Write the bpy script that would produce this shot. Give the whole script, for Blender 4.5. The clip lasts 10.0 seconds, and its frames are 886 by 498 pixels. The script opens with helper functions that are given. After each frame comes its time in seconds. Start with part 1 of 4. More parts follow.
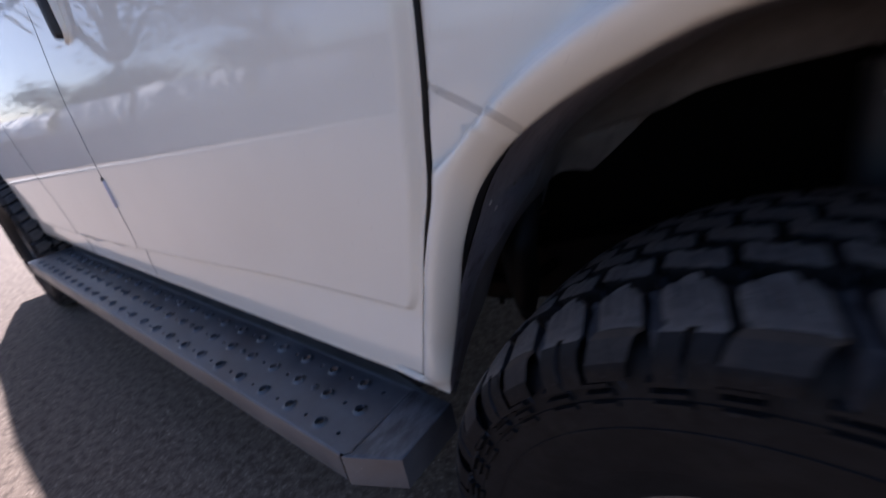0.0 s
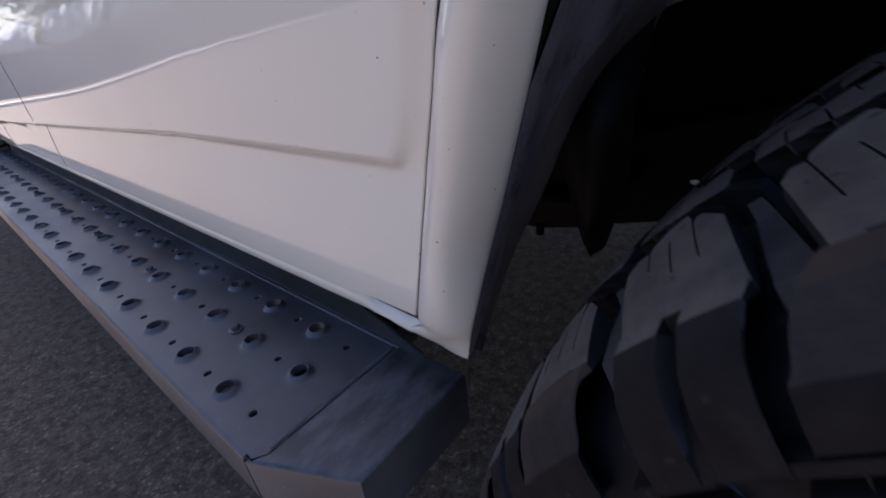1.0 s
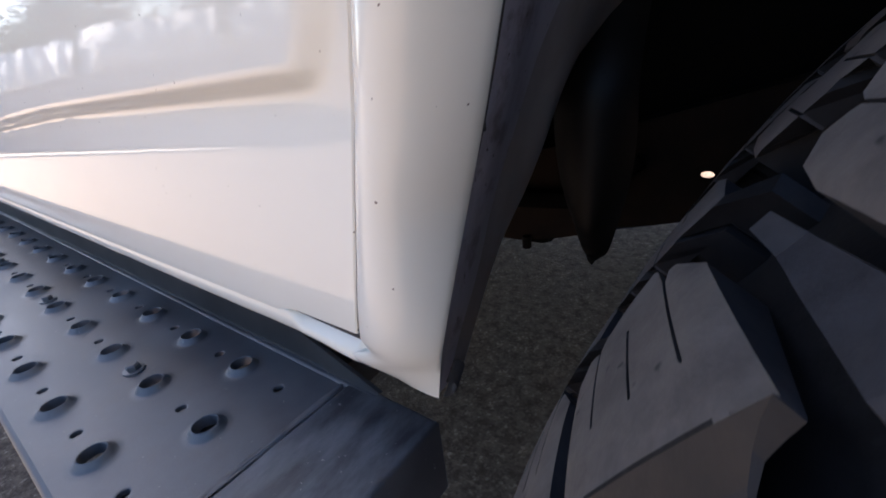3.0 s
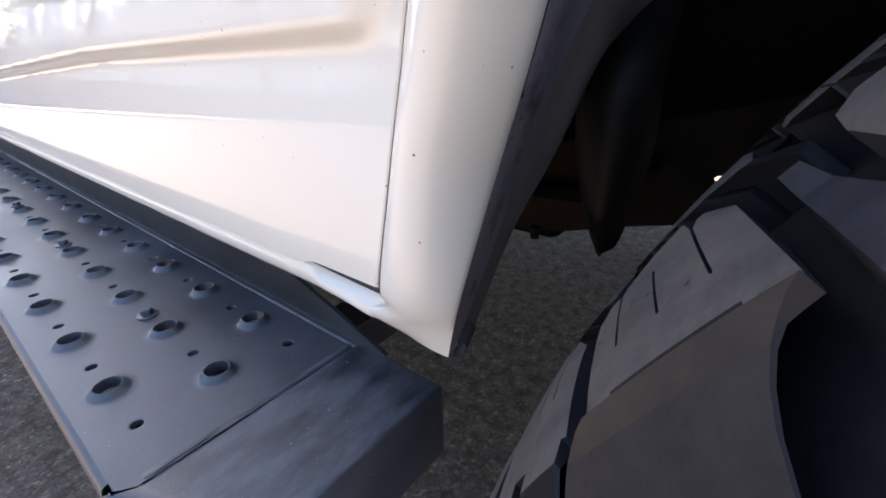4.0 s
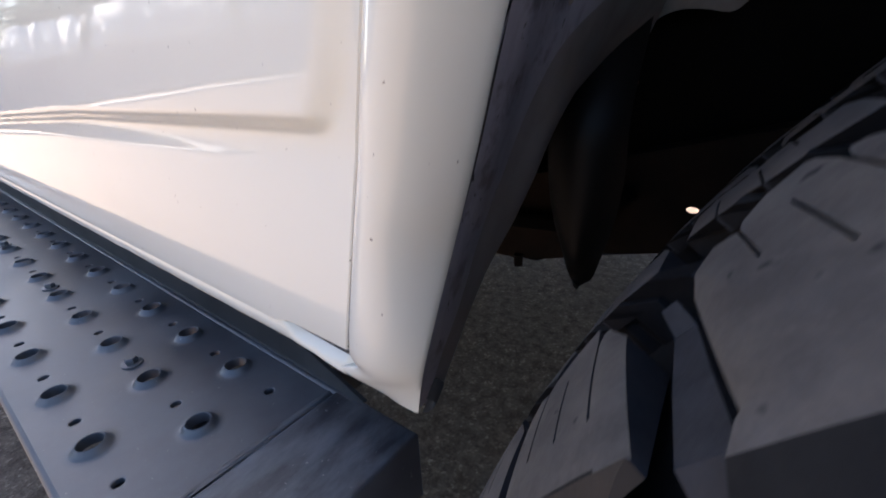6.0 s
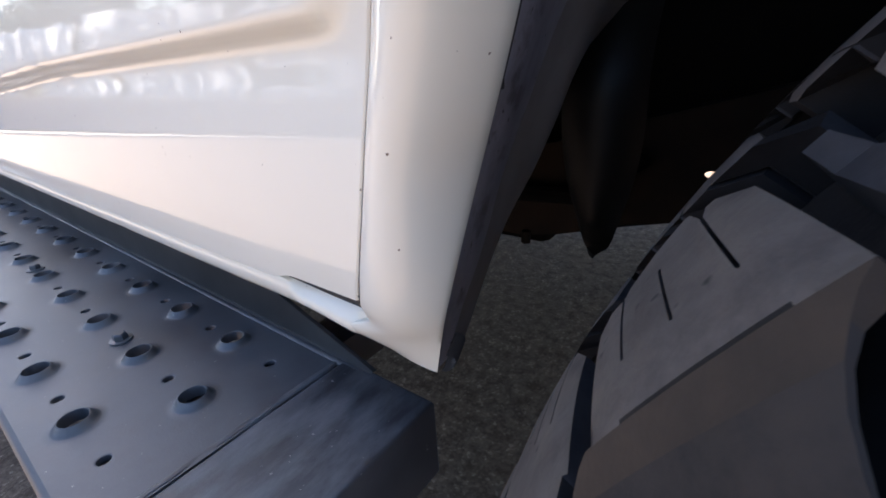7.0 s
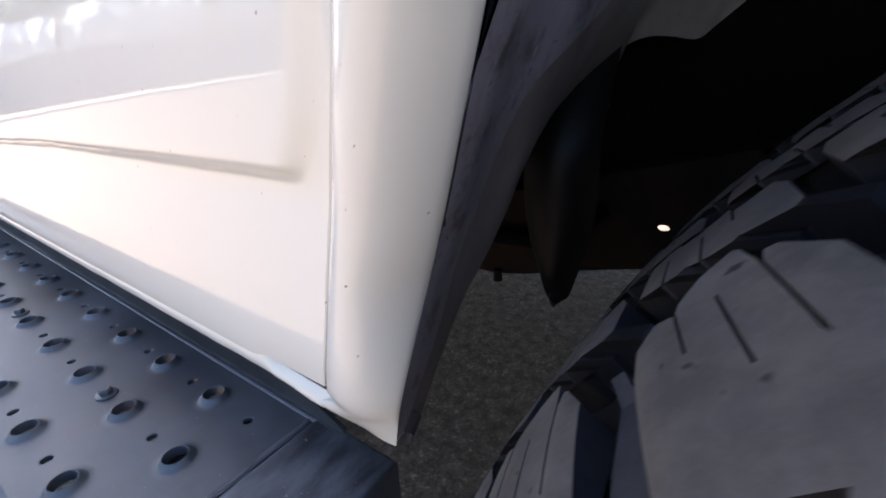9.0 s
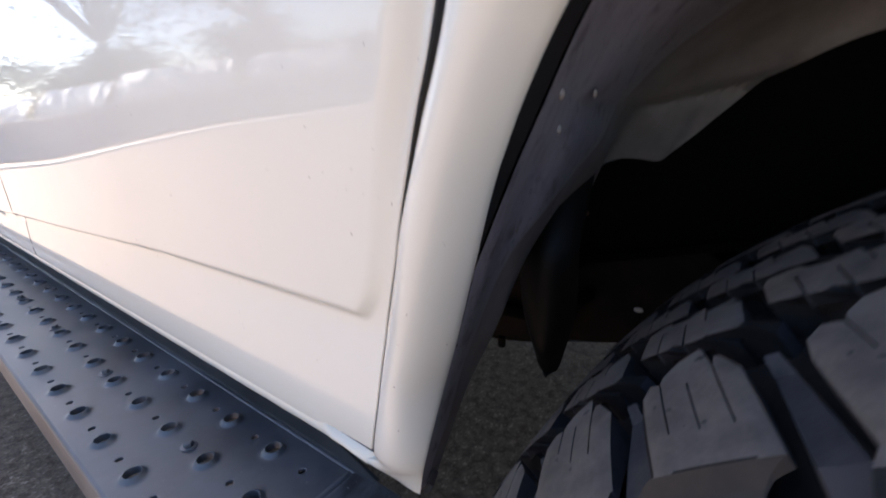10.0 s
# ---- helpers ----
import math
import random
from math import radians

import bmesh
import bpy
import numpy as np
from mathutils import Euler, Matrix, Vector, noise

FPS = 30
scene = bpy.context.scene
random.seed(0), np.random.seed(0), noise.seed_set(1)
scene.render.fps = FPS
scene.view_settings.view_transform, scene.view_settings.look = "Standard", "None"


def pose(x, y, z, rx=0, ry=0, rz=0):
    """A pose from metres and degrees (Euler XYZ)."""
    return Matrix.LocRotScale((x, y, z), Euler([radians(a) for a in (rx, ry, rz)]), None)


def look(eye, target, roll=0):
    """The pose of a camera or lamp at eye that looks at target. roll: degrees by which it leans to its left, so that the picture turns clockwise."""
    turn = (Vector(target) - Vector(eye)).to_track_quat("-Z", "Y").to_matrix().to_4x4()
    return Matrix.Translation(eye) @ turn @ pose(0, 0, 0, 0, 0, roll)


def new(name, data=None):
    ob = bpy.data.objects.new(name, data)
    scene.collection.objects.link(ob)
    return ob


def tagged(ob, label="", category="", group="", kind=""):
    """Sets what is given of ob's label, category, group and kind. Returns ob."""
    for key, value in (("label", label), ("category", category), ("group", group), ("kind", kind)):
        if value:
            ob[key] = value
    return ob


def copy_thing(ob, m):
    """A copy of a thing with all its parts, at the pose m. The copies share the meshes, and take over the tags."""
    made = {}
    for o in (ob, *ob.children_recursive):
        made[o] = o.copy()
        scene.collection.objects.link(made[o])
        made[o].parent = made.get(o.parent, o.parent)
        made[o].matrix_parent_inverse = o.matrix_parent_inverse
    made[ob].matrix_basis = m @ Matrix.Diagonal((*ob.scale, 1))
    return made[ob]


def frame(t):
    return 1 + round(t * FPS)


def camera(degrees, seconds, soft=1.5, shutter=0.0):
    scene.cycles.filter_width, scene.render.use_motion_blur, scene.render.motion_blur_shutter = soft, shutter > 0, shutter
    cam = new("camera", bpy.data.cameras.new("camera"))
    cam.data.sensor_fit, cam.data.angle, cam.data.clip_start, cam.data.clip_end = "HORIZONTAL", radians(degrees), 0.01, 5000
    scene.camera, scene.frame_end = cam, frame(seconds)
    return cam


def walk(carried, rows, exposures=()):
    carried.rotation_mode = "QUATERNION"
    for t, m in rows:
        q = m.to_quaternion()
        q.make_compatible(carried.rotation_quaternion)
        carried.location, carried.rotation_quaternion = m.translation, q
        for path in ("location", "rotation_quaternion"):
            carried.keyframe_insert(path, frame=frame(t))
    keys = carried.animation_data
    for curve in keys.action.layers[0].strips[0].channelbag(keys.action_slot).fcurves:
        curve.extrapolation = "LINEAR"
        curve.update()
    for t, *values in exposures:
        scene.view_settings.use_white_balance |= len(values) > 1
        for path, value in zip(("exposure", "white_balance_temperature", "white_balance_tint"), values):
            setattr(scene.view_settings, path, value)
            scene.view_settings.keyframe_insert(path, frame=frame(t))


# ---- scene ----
cam = camera(92.0, 10.0, soft=1.75, shutter=0.4)
PATH = [
    (0, (0.516, -0.315, 0.929), (-0.678, 1.085, 0.144), -10.3),
    (0.2, (0.445, -0.226, 0.848), (-0.815, 1.047, -0.042), -12.7),
    (0.5, (0.385, -0.168, 0.766), (-0.82, 1.118, -0.179), -11.1),
    (1, (0.32, -0.134, 0.701), (-0.858, 1.182, -0.237), -6.5),
    (1.5, (0.305, -0.105, 0.705), (-0.855, 1.241, -0.215), -4.5),
    (2, (0.308, -0.073, 0.704), (-0.877, 1.296, -0.145), -11.8),
    (2.5, (0.277, -0.063, 0.649), (-0.886, 1.356, -0.146), -9.8),
    (4, (0.275, -0.086, 0.618), (-0.866, 1.333, -0.209), -1.5),
    (4.5, (0.285, -0.087, 0.655), (-0.878, 1.337, -0.134), -3.1),
    (5, (0.292, -0.076, 0.684), (-0.859, 1.373, -0.075), -3.2),
    (5.5, (0.293, -0.074, 0.682), (-0.837, 1.388, -0.085), -3.2),
    (6, (0.288, -0.075, 0.647), (-0.848, 1.375, -0.132), -2.6),
    (7.3, (0.264, -0.071, 0.606), (-0.846, 1.394, -0.183), -4.0),
    (7.5, (0.261, -0.067, 0.603), (-0.837, 1.407, -0.185), -4.2),
    (8, (0.262, -0.077, 0.604), (-0.786, 1.413, -0.221), -1.8),
    (8.5, (0.275, -0.076, 0.628), (-0.809, 1.415, -0.149), -2.5),
    (9, (0.292, -0.071, 0.665), (-0.787, 1.432, -0.095), -2.4),
    (9.5, (0.323, -0.094, 0.691), (-0.835, 1.382, -0.002), -5.3),
    (10, (0.342, -0.141, 0.754), (-0.808, 1.39, 0.177), -2.1),
]
EXPOSURES = [(0.0, 1.40, 5510, 21.7), (0.5, 1.40, 5590, 23.2), (1.0, 1.65, 5730, 21.2), (1.5, 1.83, 5860, 19.2), (2.0, 2.06, 5940, 18.2), (2.5, 2.27, 6060, 17.7), (4.0, 2.98, 6140, 15.7), (4.5, 2.96, 6200, 15.7), (5.0, 2.82, 6180, 16.2), (5.5, 2.64, 6180, 16.2), (6.0, 2.63, 6180, 16.2), (7.5, 2.81, 6090, 15.7), (8.5, 2.92, 6090, 15.7), (9.0, 2.90, 6110, 15.7), (9.5, 2.85, 6110, 15.7), (10.0, 2.64, 6140, 16.2)]
walk(cam, [(t, look(eye, target, roll)) for t, eye, target, roll in PATH], EXPOSURES)

# ---- world and sun ----
SUN_AZ, SUN_EL = radians(285.0), radians(37.5)
world = bpy.data.worlds.new("world")
scene.world = world
world.use_nodes = True
wn = world.node_tree
sky = wn.nodes.new("ShaderNodeTexSky")
sky.sky_type, sky.sun_disc = "NISHITA", False
sky.sun_elevation, sky.sun_rotation = SUN_EL, SUN_AZ
wn.links.new(sky.outputs[0], wn.nodes["Background"].inputs[0])
wn.nodes["Background"].inputs[1].default_value = 0.055
sun = new("sun", bpy.data.lights.new("sun", "SUN"))
sun.data.energy, sun.data.angle, sun.data.color = 5.0, radians(0.53), (1.0, 0.93, 0.82)
to_sun = Vector((math.sin(SUN_AZ) * math.cos(SUN_EL), math.cos(SUN_AZ) * math.cos(SUN_EL), math.sin(SUN_EL)))
sun.matrix_world = look(to_sun * 30, (0, 0, 0))


# ---- materials ----
def mat(name):
    m = bpy.data.materials.new(name)
    m.use_nodes = True
    return m, m.node_tree, m.node_tree.nodes["Principled BSDF"]


def nd(tree, kind, **values):
    n = tree.nodes.new(kind)
    for key, value in values.items():
        n.inputs[key.replace("_", " ")].default_value = value
    return n


def coords(tree):
    return tree.nodes.new("ShaderNodeTexCoord").outputs["Object"]


def noise_tex(tree, scale, detail=4.0, rough=0.55, vec=None):
    n = nd(tree, "ShaderNodeTexNoise", Scale=scale, Detail=detail, Roughness=rough)
    tree.links.new(vec or coords(tree), n.inputs["Vector"])
    return n.outputs["Fac"]


def ramp(tree, fac, stops):
    r = tree.nodes.new("ShaderNodeValToRGB")
    els = r.color_ramp.elements
    while len(els) < len(stops):
        els.new(0.5)
    for e, (p, c) in zip(els, stops):
        e.position, e.color = p, (*c, 1) if len(c) == 3 else c
    tree.links.new(fac, r.inputs[0])
    return r.outputs[0]


def grey(v):
    return (v, v, v)


def mix(tree, fac, a, b):
    n = tree.nodes.new("ShaderNodeMix")
    n.data_type = "RGBA"
    for sock, val in ((n.inputs[0], fac), (n.inputs[6], a), (n.inputs[7], b)):
        if isinstance(val, bpy.types.NodeSocket):
            tree.links.new(val, sock)
        else:
            sock.default_value = val if not isinstance(val, tuple) else (*val, 1)
    return n.outputs[2]


def bump(tree, bsdf, height, strength, distance):
    b = nd(tree, "ShaderNodeBump", Strength=strength, Distance=distance)
    tree.links.new(height, b.inputs["Height"])
    tree.links.new(b.outputs[0], bsdf.inputs["Normal"])


def white_paint():
    m, t, p = mat("white_paint")
    base = mix(t, ramp(t, noise_tex(t, 3.0, 3), [(0.35, grey(0)), (0.7, grey(1))]), (0.82, 0.802, 0.705), (0.78, 0.760, 0.664))
    specks = ramp(t, noise_tex(t, 340.0, 1, 0.4), [(0.795, grey(0)), (0.810, grey(1))])
    t.links.new(mix(t, specks, base, (0.16, 0.13, 0.10)), p.inputs["Base Color"])
    p.inputs["Roughness"].default_value = 0.42
    p.inputs["Coat Weight"].default_value = 1.0
    p.inputs["Coat Roughness"].default_value = 0.035
    p.inputs["Coat IOR"].default_value = 1.55
    b = nd(t, "ShaderNodeBump", Strength=0.05, Distance=0.002)
    t.links.new(noise_tex(t, 22.0, 2, 0.4), b.inputs["Height"])
    t.links.new(b.outputs[0], p.inputs["Coat Normal"])
    return m


def powder_coat():
    m, t, p = mat("black_powder_coat")
    dust = ramp(t, noise_tex(t, 9.0, 6, 0.65), [(0.38, grey(0)), (0.72, grey(1))])
    base = mix(t, dust, (0.048, 0.052, 0.062), (0.108, 0.114, 0.126))
    p.inputs["Specular IOR Level"].default_value = 0.85
    specks = ramp(t, noise_tex(t, 330.0, 2, 0.5), [(0.735, grey(0)), (0.76, grey(1))])
    t.links.new(mix(t, specks, base, (0.30, 0.29, 0.27)), p.inputs["Base Color"])
    r = nd(t, "ShaderNodeMapRange")
    r.inputs["To Min"].default_value, r.inputs["To Max"].default_value = 0.33, 0.52
    t.links.new(dust, r.inputs["Value"])
    t.links.new(r.outputs[0], p.inputs["Roughness"])
    bump(t, p, noise_tex(t, 700.0, 2), 0.12, 0.0006)
    return m


def rubber(name, lo, hi, soil):
    m, t, p = mat(name)
    wear = ramp(t, noise_tex(t, 14.0, 5, 0.6), [(0.3, grey(0)), (0.7, grey(1))])
    base = mix(t, wear, lo, hi)
    dirt = ramp(t, noise_tex(t, 16.0, 6, 0.7), [(0.48, grey(0)), (0.74, grey(1))])
    base = mix(t, dirt, base, soil)
    fine = ramp(t, noise_tex(t, 75.0, 5, 0.7), [(0.40, grey(0)), (0.66, grey(1))])
    base = mix(t, fine, base, tuple(0.86 * v for v in lo))
    pits = ramp(t, noise_tex(t, 120.0, 2, 0.5), [(0.26, grey(1)), (0.31, grey(0))])
    t.links.new(mix(t, pits, base, (0.022, 0.022, 0.025)), p.inputs["Base Color"])
    p.inputs["Roughness"].default_value = 0.62
    p.inputs["Specular IOR Level"].default_value = 0.14
    bump(t, p, noise_tex(t, 420.0, 4, 0.7), 0.25, 0.0006)
    return m


def asphalt():
    m, t, p = mat("asphalt")
    vor = nd(t, "ShaderNodeTexVoronoi", Scale=185.0)
    t.links.new(coords(t), vor.inputs["Vector"])
    stone = ramp(t, vor.outputs["Color"], [(0.15, (0.118, 0.080, 0.054)), (0.72, (0.250, 0.175, 0.122)), (0.95, (0.50, 0.385, 0.290))])
    stain = ramp(t, noise_tex(t, 1.6, 6, 0.65), [(0.35, grey(0)), (0.7, grey(1))])
    base = mix(t, stain, stone, (0.200, 0.140, 0.098))
    clot = ramp(t, noise_tex(t, 34.0, 6, 0.72), [(0.36, grey(1)), (0.56, grey(0))])
    base = mix(t, clot, base, (0.084, 0.054, 0.034))
    grit = ramp(t, noise_tex(t, 95.0, 3, 0.6), [(0.66, grey(0)), (0.71, grey(1))])
    t.links.new(mix(t, grit, base, (0.34, 0.272, 0.200)), p.inputs["Base Color"])
    p.inputs["Roughness"].default_value = 0.9
    d = t.nodes.new("ShaderNodeMath")
    d.operation = "ADD"
    t.links.new(vor.outputs["Distance"], d.inputs[0])
    t.links.new(noise_tex(t, 60.0, 5, 0.7), d.inputs[1])
    bump(t, p, d.outputs[0], 0.40, 0.003)
    return m


def plain(name, a, b, rough, scale=20.0, metal=0.0, relief=0.2, depth=0.001, spec=0.5):
    m, t, p = mat(name)
    f = noise_tex(t, scale, 5, 0.6)
    t.links.new(mix(t, ramp(t, f, [(0.35, grey(0)), (0.68, grey(1))]), a, b), p.inputs["Base Color"])
    p.inputs["Roughness"].default_value, p.inputs["Metallic"].default_value = rough, metal
    p.inputs["Specular IOR Level"].default_value = spec
    if relief:
        bump(t, p, noise_tex(t, scale * 8, 3), relief, depth)
    return m


def glass(name, tint):
    m, t, p = mat(name)
    p.inputs["Base Color"].default_value = (*tint, 1)
    p.inputs["Roughness"].default_value, p.inputs["Transmission Weight"].default_value = 0.02, 1.0
    return m


def scuffed_coat():
    """The same coat, rubbed pale in broad smears by shoes."""
    m, t, p = mat("scuffed_powder_coat")
    stretch = t.nodes.new("ShaderNodeMapping")
    stretch.inputs["Scale"].default_value, stretch.inputs["Rotation"].default_value = (3.0, 1.0, 1.0), (0, 0, 0.5)
    t.links.new(coords(t), stretch.inputs["Vector"])
    smear = ramp(t, noise_tex(t, 14.0, 6, 0.62, stretch.outputs[0]), [(0.42, grey(0)), (0.68, grey(1))])
    base = mix(t, smear, (0.038, 0.040, 0.047), (0.165, 0.169, 0.179))
    p.inputs["Specular IOR Level"].default_value = 0.8
    chips = ramp(t, noise_tex(t, 300.0, 2, 0.5), [(0.72, grey(0)), (0.75, grey(1))])
    t.links.new(mix(t, chips, base, (0.32, 0.31, 0.29)), p.inputs["Base Color"])
    r = nd(t, "ShaderNodeMapRange")
    r.inputs["To Min"].default_value, r.inputs["To Max"].default_value = 0.30, 0.55
    t.links.new(smear, r.inputs["Value"])
    t.links.new(r.outputs[0], p.inputs["Roughness"])
    bump(t, p, noise_tex(t, 500.0, 3), 0.12, 0.0006)
    return m


def liner_paint():
    """Thin painted sheet inside the wheel opening: streaked with dirt, scuffed and chipped."""
    m, t, p = mat("skylit_inner_fender_paint")
    # The lavender cast of blue sky light is mixed into this base.
    base = mix(t, ramp(t, noise_tex(t, 7.0, 4, 0.6), [(0.35, grey(0)), (0.68, grey(1))]), (0.215, 0.201, 0.230), (0.320, 0.301, 0.334))
    run = t.nodes.new("ShaderNodeMapping")
    run.inputs["Scale"].default_value = (1.0, 1.0, 0.16)
    t.links.new(coords(t), run.inputs["Vector"])
    streak = ramp(t, noise_tex(t, 95.0, 4, 0.6, run.outputs[0]), [(0.50, grey(0)), (0.66, grey(1))])
    base = mix(t, streak, base, (0.200, 0.186, 0.205))
    scuff = ramp(t, noise_tex(t, 38.0, 5, 0.65), [(0.55, grey(0)), (0.66, grey(1))])
    base = mix(t, scuff, base, (0.110, 0.098, 0.104))
    chips = ramp(t, noise_tex(t, 210.0, 2, 0.5), [(0.70, grey(0)), (0.74, grey(1))])
    t.links.new(mix(t, chips, base, (0.025, 0.020, 0.020)), p.inputs["Base Color"])
    p.inputs["Roughness"].default_value = 0.38
    bump(t, p, noise_tex(t, 26.0, 4, 0.6), 0.35, 0.004)
    return m


WHITE, COAT, SCUFFED, RUBBER, ASPHALT = white_paint(), powder_coat(), scuffed_coat(), rubber("tyre_rubber", (0.0065, 0.0067, 0.0080), (0.0145, 0.0147, 0.0165), (0.017, 0.016, 0.015)), asphalt()
DUSTY = rubber("dusty_rubber", (0.024, 0.023, 0.024), (0.040, 0.037, 0.036), (0.046, 0.039, 0.033))
# Tyre rubber made lighter and bluer: sky light in the grooves is in the colour.
SKYLIT_GROOVE = rubber("skylit_groove_rubber", (0.026, 0.028, 0.034), (0.044, 0.046, 0.055), (0.050, 0.046, 0.044))
TREAD = rubber("worn_tread_rubber", (0.078, 0.072, 0.070), (0.120, 0.112, 0.106), (0.130, 0.113, 0.096))
LEDGE = plain("muddy_rubber", (0.016, 0.012, 0.009), (0.040, 0.028, 0.019), 0.8, 42.0)
LINER = liner_paint()
# Same sheet metal as LINER, in a browner, darker copy without the skylight tint.
HOUSE = plain("dusty_house_paint", (0.150, 0.130, 0.118), (0.260, 0.232, 0.215), 0.55, 11.0)
SEAL = plain("black_rubber_seal", (0.008, 0.008, 0.009), (0.015, 0.014, 0.015), 0.55, 30.0)
# Black undercoat taken far darker: deep shade below the body is in this colour.
UNDER = plain("shaded_underbody_black", (0.0018, 0.0018, 0.0018), (0.0040, 0.0034, 0.0030), 0.9, 12.0, spec=0.1)
# Black rubber and rust, both darkened to include the shade of the wheel well.
FLAP = plain("shaded_flap_rubber", (0.0012, 0.0011, 0.0011), (0.0032, 0.0028, 0.0026), 0.5, 30.0, spec=0.25)
FRAME = plain("shaded_rusty_frame", (0.003, 0.0025, 0.002), (0.013, 0.0075, 0.0045), 0.85, 14.0, spec=0.2)
PLASTIC = plain("black_plastic", (0.018, 0.018, 0.020), (0.032, 0.031, 0.031), 0.45, 25.0)
STEEL = plain("grey_steel", (0.32, 0.32, 0.33), (0.45, 0.45, 0.46), 0.35, 30.0, 1.0)
GLASS = glass("dark_glass", (0.25, 0.28, 0.28))
CANVAS = plain("pale_canvas", (0.62, 0.61, 0.58), (0.74, 0.72, 0.69), 0.8, 3.0, relief=0.4, depth=0.03)
WALL = plain("grey_render", (0.30, 0.30, 0.33), (0.38, 0.38, 0.40), 0.85, 2.0, relief=0.3, depth=0.01)
CONCRETE = plain("pale_concrete", (0.55, 0.52, 0.47), (0.68, 0.64, 0.58), 0.85, 4.0, relief=0.3, depth=0.01)
BARK = plain("bark", (0.09, 0.065, 0.045), (0.16, 0.12, 0.085), 0.9, 6.0, relief=0.6, depth=0.02)
LEAF = plain("leaves", (0.035, 0.055, 0.022), (0.085, 0.115, 0.045), 0.6, 1.5, relief=0)


# ---- mesh helpers ----
def shade(me, angle=None):
    me.shade_smooth()
    if angle is not None:
        me.set_sharp_from_angle(angle=radians(angle))


def link(name, bm, material, parent=None, label="", smooth=35):
    me = bpy.data.meshes.new(name)
    bmesh.ops.recalc_face_normals(bm, faces=bm.faces)
    bm.to_mesh(me)
    bm.free()
    if smooth:
        shade(me, smooth)
    me.materials.append(material)
    ob = new(name, me)
    ob.parent = parent
    return tagged(ob, label)


def part(name, bm, material, parent, label="", smooth=35):
    return link(name, bm, material, parent, label, smooth)


def grid(bm, rows, closed=False):
    """Quads over a list of equally long rows of points."""
    vs = [[bm.verts.new(p) for p in row] for row in rows]
    for a, b in zip(vs, vs[1:]):
        n = len(a)
        for i in range(n if closed else n - 1):
            j = (i + 1) % n
            bm.faces.new((a[i], a[j], b[j], b[i]))
    return vs


def box(bm, lo, hi, bevel=0.0):
    m = Matrix.Translation((Vector(lo) + Vector(hi)) / 2) @ Matrix.Diagonal((*(Vector(hi) - Vector(lo)), 1))
    r = bmesh.ops.create_cube(bm, size=1, matrix=m)
    if bevel:
        edges = list({e for v in r["verts"] for e in v.link_edges})
        bmesh.ops.bevel(bm, geom=edges, offset=bevel, segments=2, affect="EDGES", profile=0.5)


def tube(bm, points, radius, sides=10, caps=True):
    """A round bar along a line of points; radius may be one number or one for each point."""
    pts = [Vector(p) for p in points]
    rows = []
    for i, p in enumerate(pts):
        d = (pts[min(i + 1, len(pts) - 1)] - pts[max(i - 1, 0)]).normalized()
        q = d.to_track_quat("Z", "Y")
        r = radius[i] if isinstance(radius, (list, tuple)) else radius
        rows.append([p + q @ Vector((r * math.cos(a), r * math.sin(a), 0)) for a in (2 * math.pi * k / sides for k in range(sides))])
    vs = grid(bm, rows, True)
    if caps:
        bm.faces.new(vs[0])
        bm.faces.new(vs[-1])


def thicken(bm, amount):
    bmesh.ops.recalc_face_normals(bm, faces=bm.faces)
    bmesh.ops.solidify(bm, geom=list(bm.faces), thickness=amount)


def lerp(table, v):
    """Smooth reading of a small table of (key, value...) rows."""
    keys = [r[0] for r in table]
    if v <= keys[0]:
        return np.array(table[0][1:], float)
    if v >= keys[-1]:
        return np.array(table[-1][1:], float)
    i = max(k for k in range(len(keys) - 1) if keys[k] <= v)
    a = [np.array(table[min(max(j, 0), len(table) - 1)][1:], float) for j in (i - 1, i, i + 1, i + 2)]
    t = (v - keys[i]) / (keys[i + 1] - keys[i])
    h = keys[i + 1] - keys[i]
    ka, kb = keys[max(i - 1, 0)], keys[min(i + 2, len(keys) - 1)]
    m0 = (a[2] - a[0]) / (keys[i + 1] - ka) * h
    m1 = (a[3] - a[1]) / (kb - keys[i]) * h
    t2, t3 = t * t, t * t * t
    return (2 * t3 - 3 * t2 + 1) * a[1] + (t3 - 2 * t2 + t) * m0 + (-2 * t3 + 3 * t2) * a[2] + (t3 - t2) * m1


def smooth(a, b, v):
    t = min(max((v - a) / (b - a), 0.0), 1.0)
    return t * t * (3 - 2 * t)


# ---- ground and surroundings ----
bm = bmesh.new()
steps = [-400, -120, -40, -12, -5, -2.5, -1, 0, 1, 2.5, 5, 12, 40, 120, 400]
grid(bm, [[(x, y, 0) for x in steps] for y in steps])
tagged(link("ground", bm, ASPHALT, smooth=0), "worn grey asphalt with pale grit and stains", "ground", kind="structure")

# Pale strip of concrete, a low wall under sagging canvas, and trees, seen mirrored in the doors.
W0, W1 = Vector((-15.5, 1.3, 0)), Vector((-3.4, -9.7, 0))
along = (W1 - W0).normalized()
out = Vector((-along.y, along.x, 0)) * -1      # away from the vehicle
bm = bmesh.new()
a, b = W0, W1
grid(bm, [[a + Vector((0, 0, 0.0)), a + Vector((0, 0, 0.05)), a + out * 0.28 + Vector((0, 0, 0.055)), a + out * 0.28], [b, b + Vector((0, 0, 0.05)), b + out * 0.28 + Vector((0, 0, 0.055)), b + out * 0.28]])
tagged(link("kerb", bm, CONCRETE, smooth=0), "pale concrete kerb strip in full sun", "kerb", kind="structure")
bm = bmesh.new()
rows = []
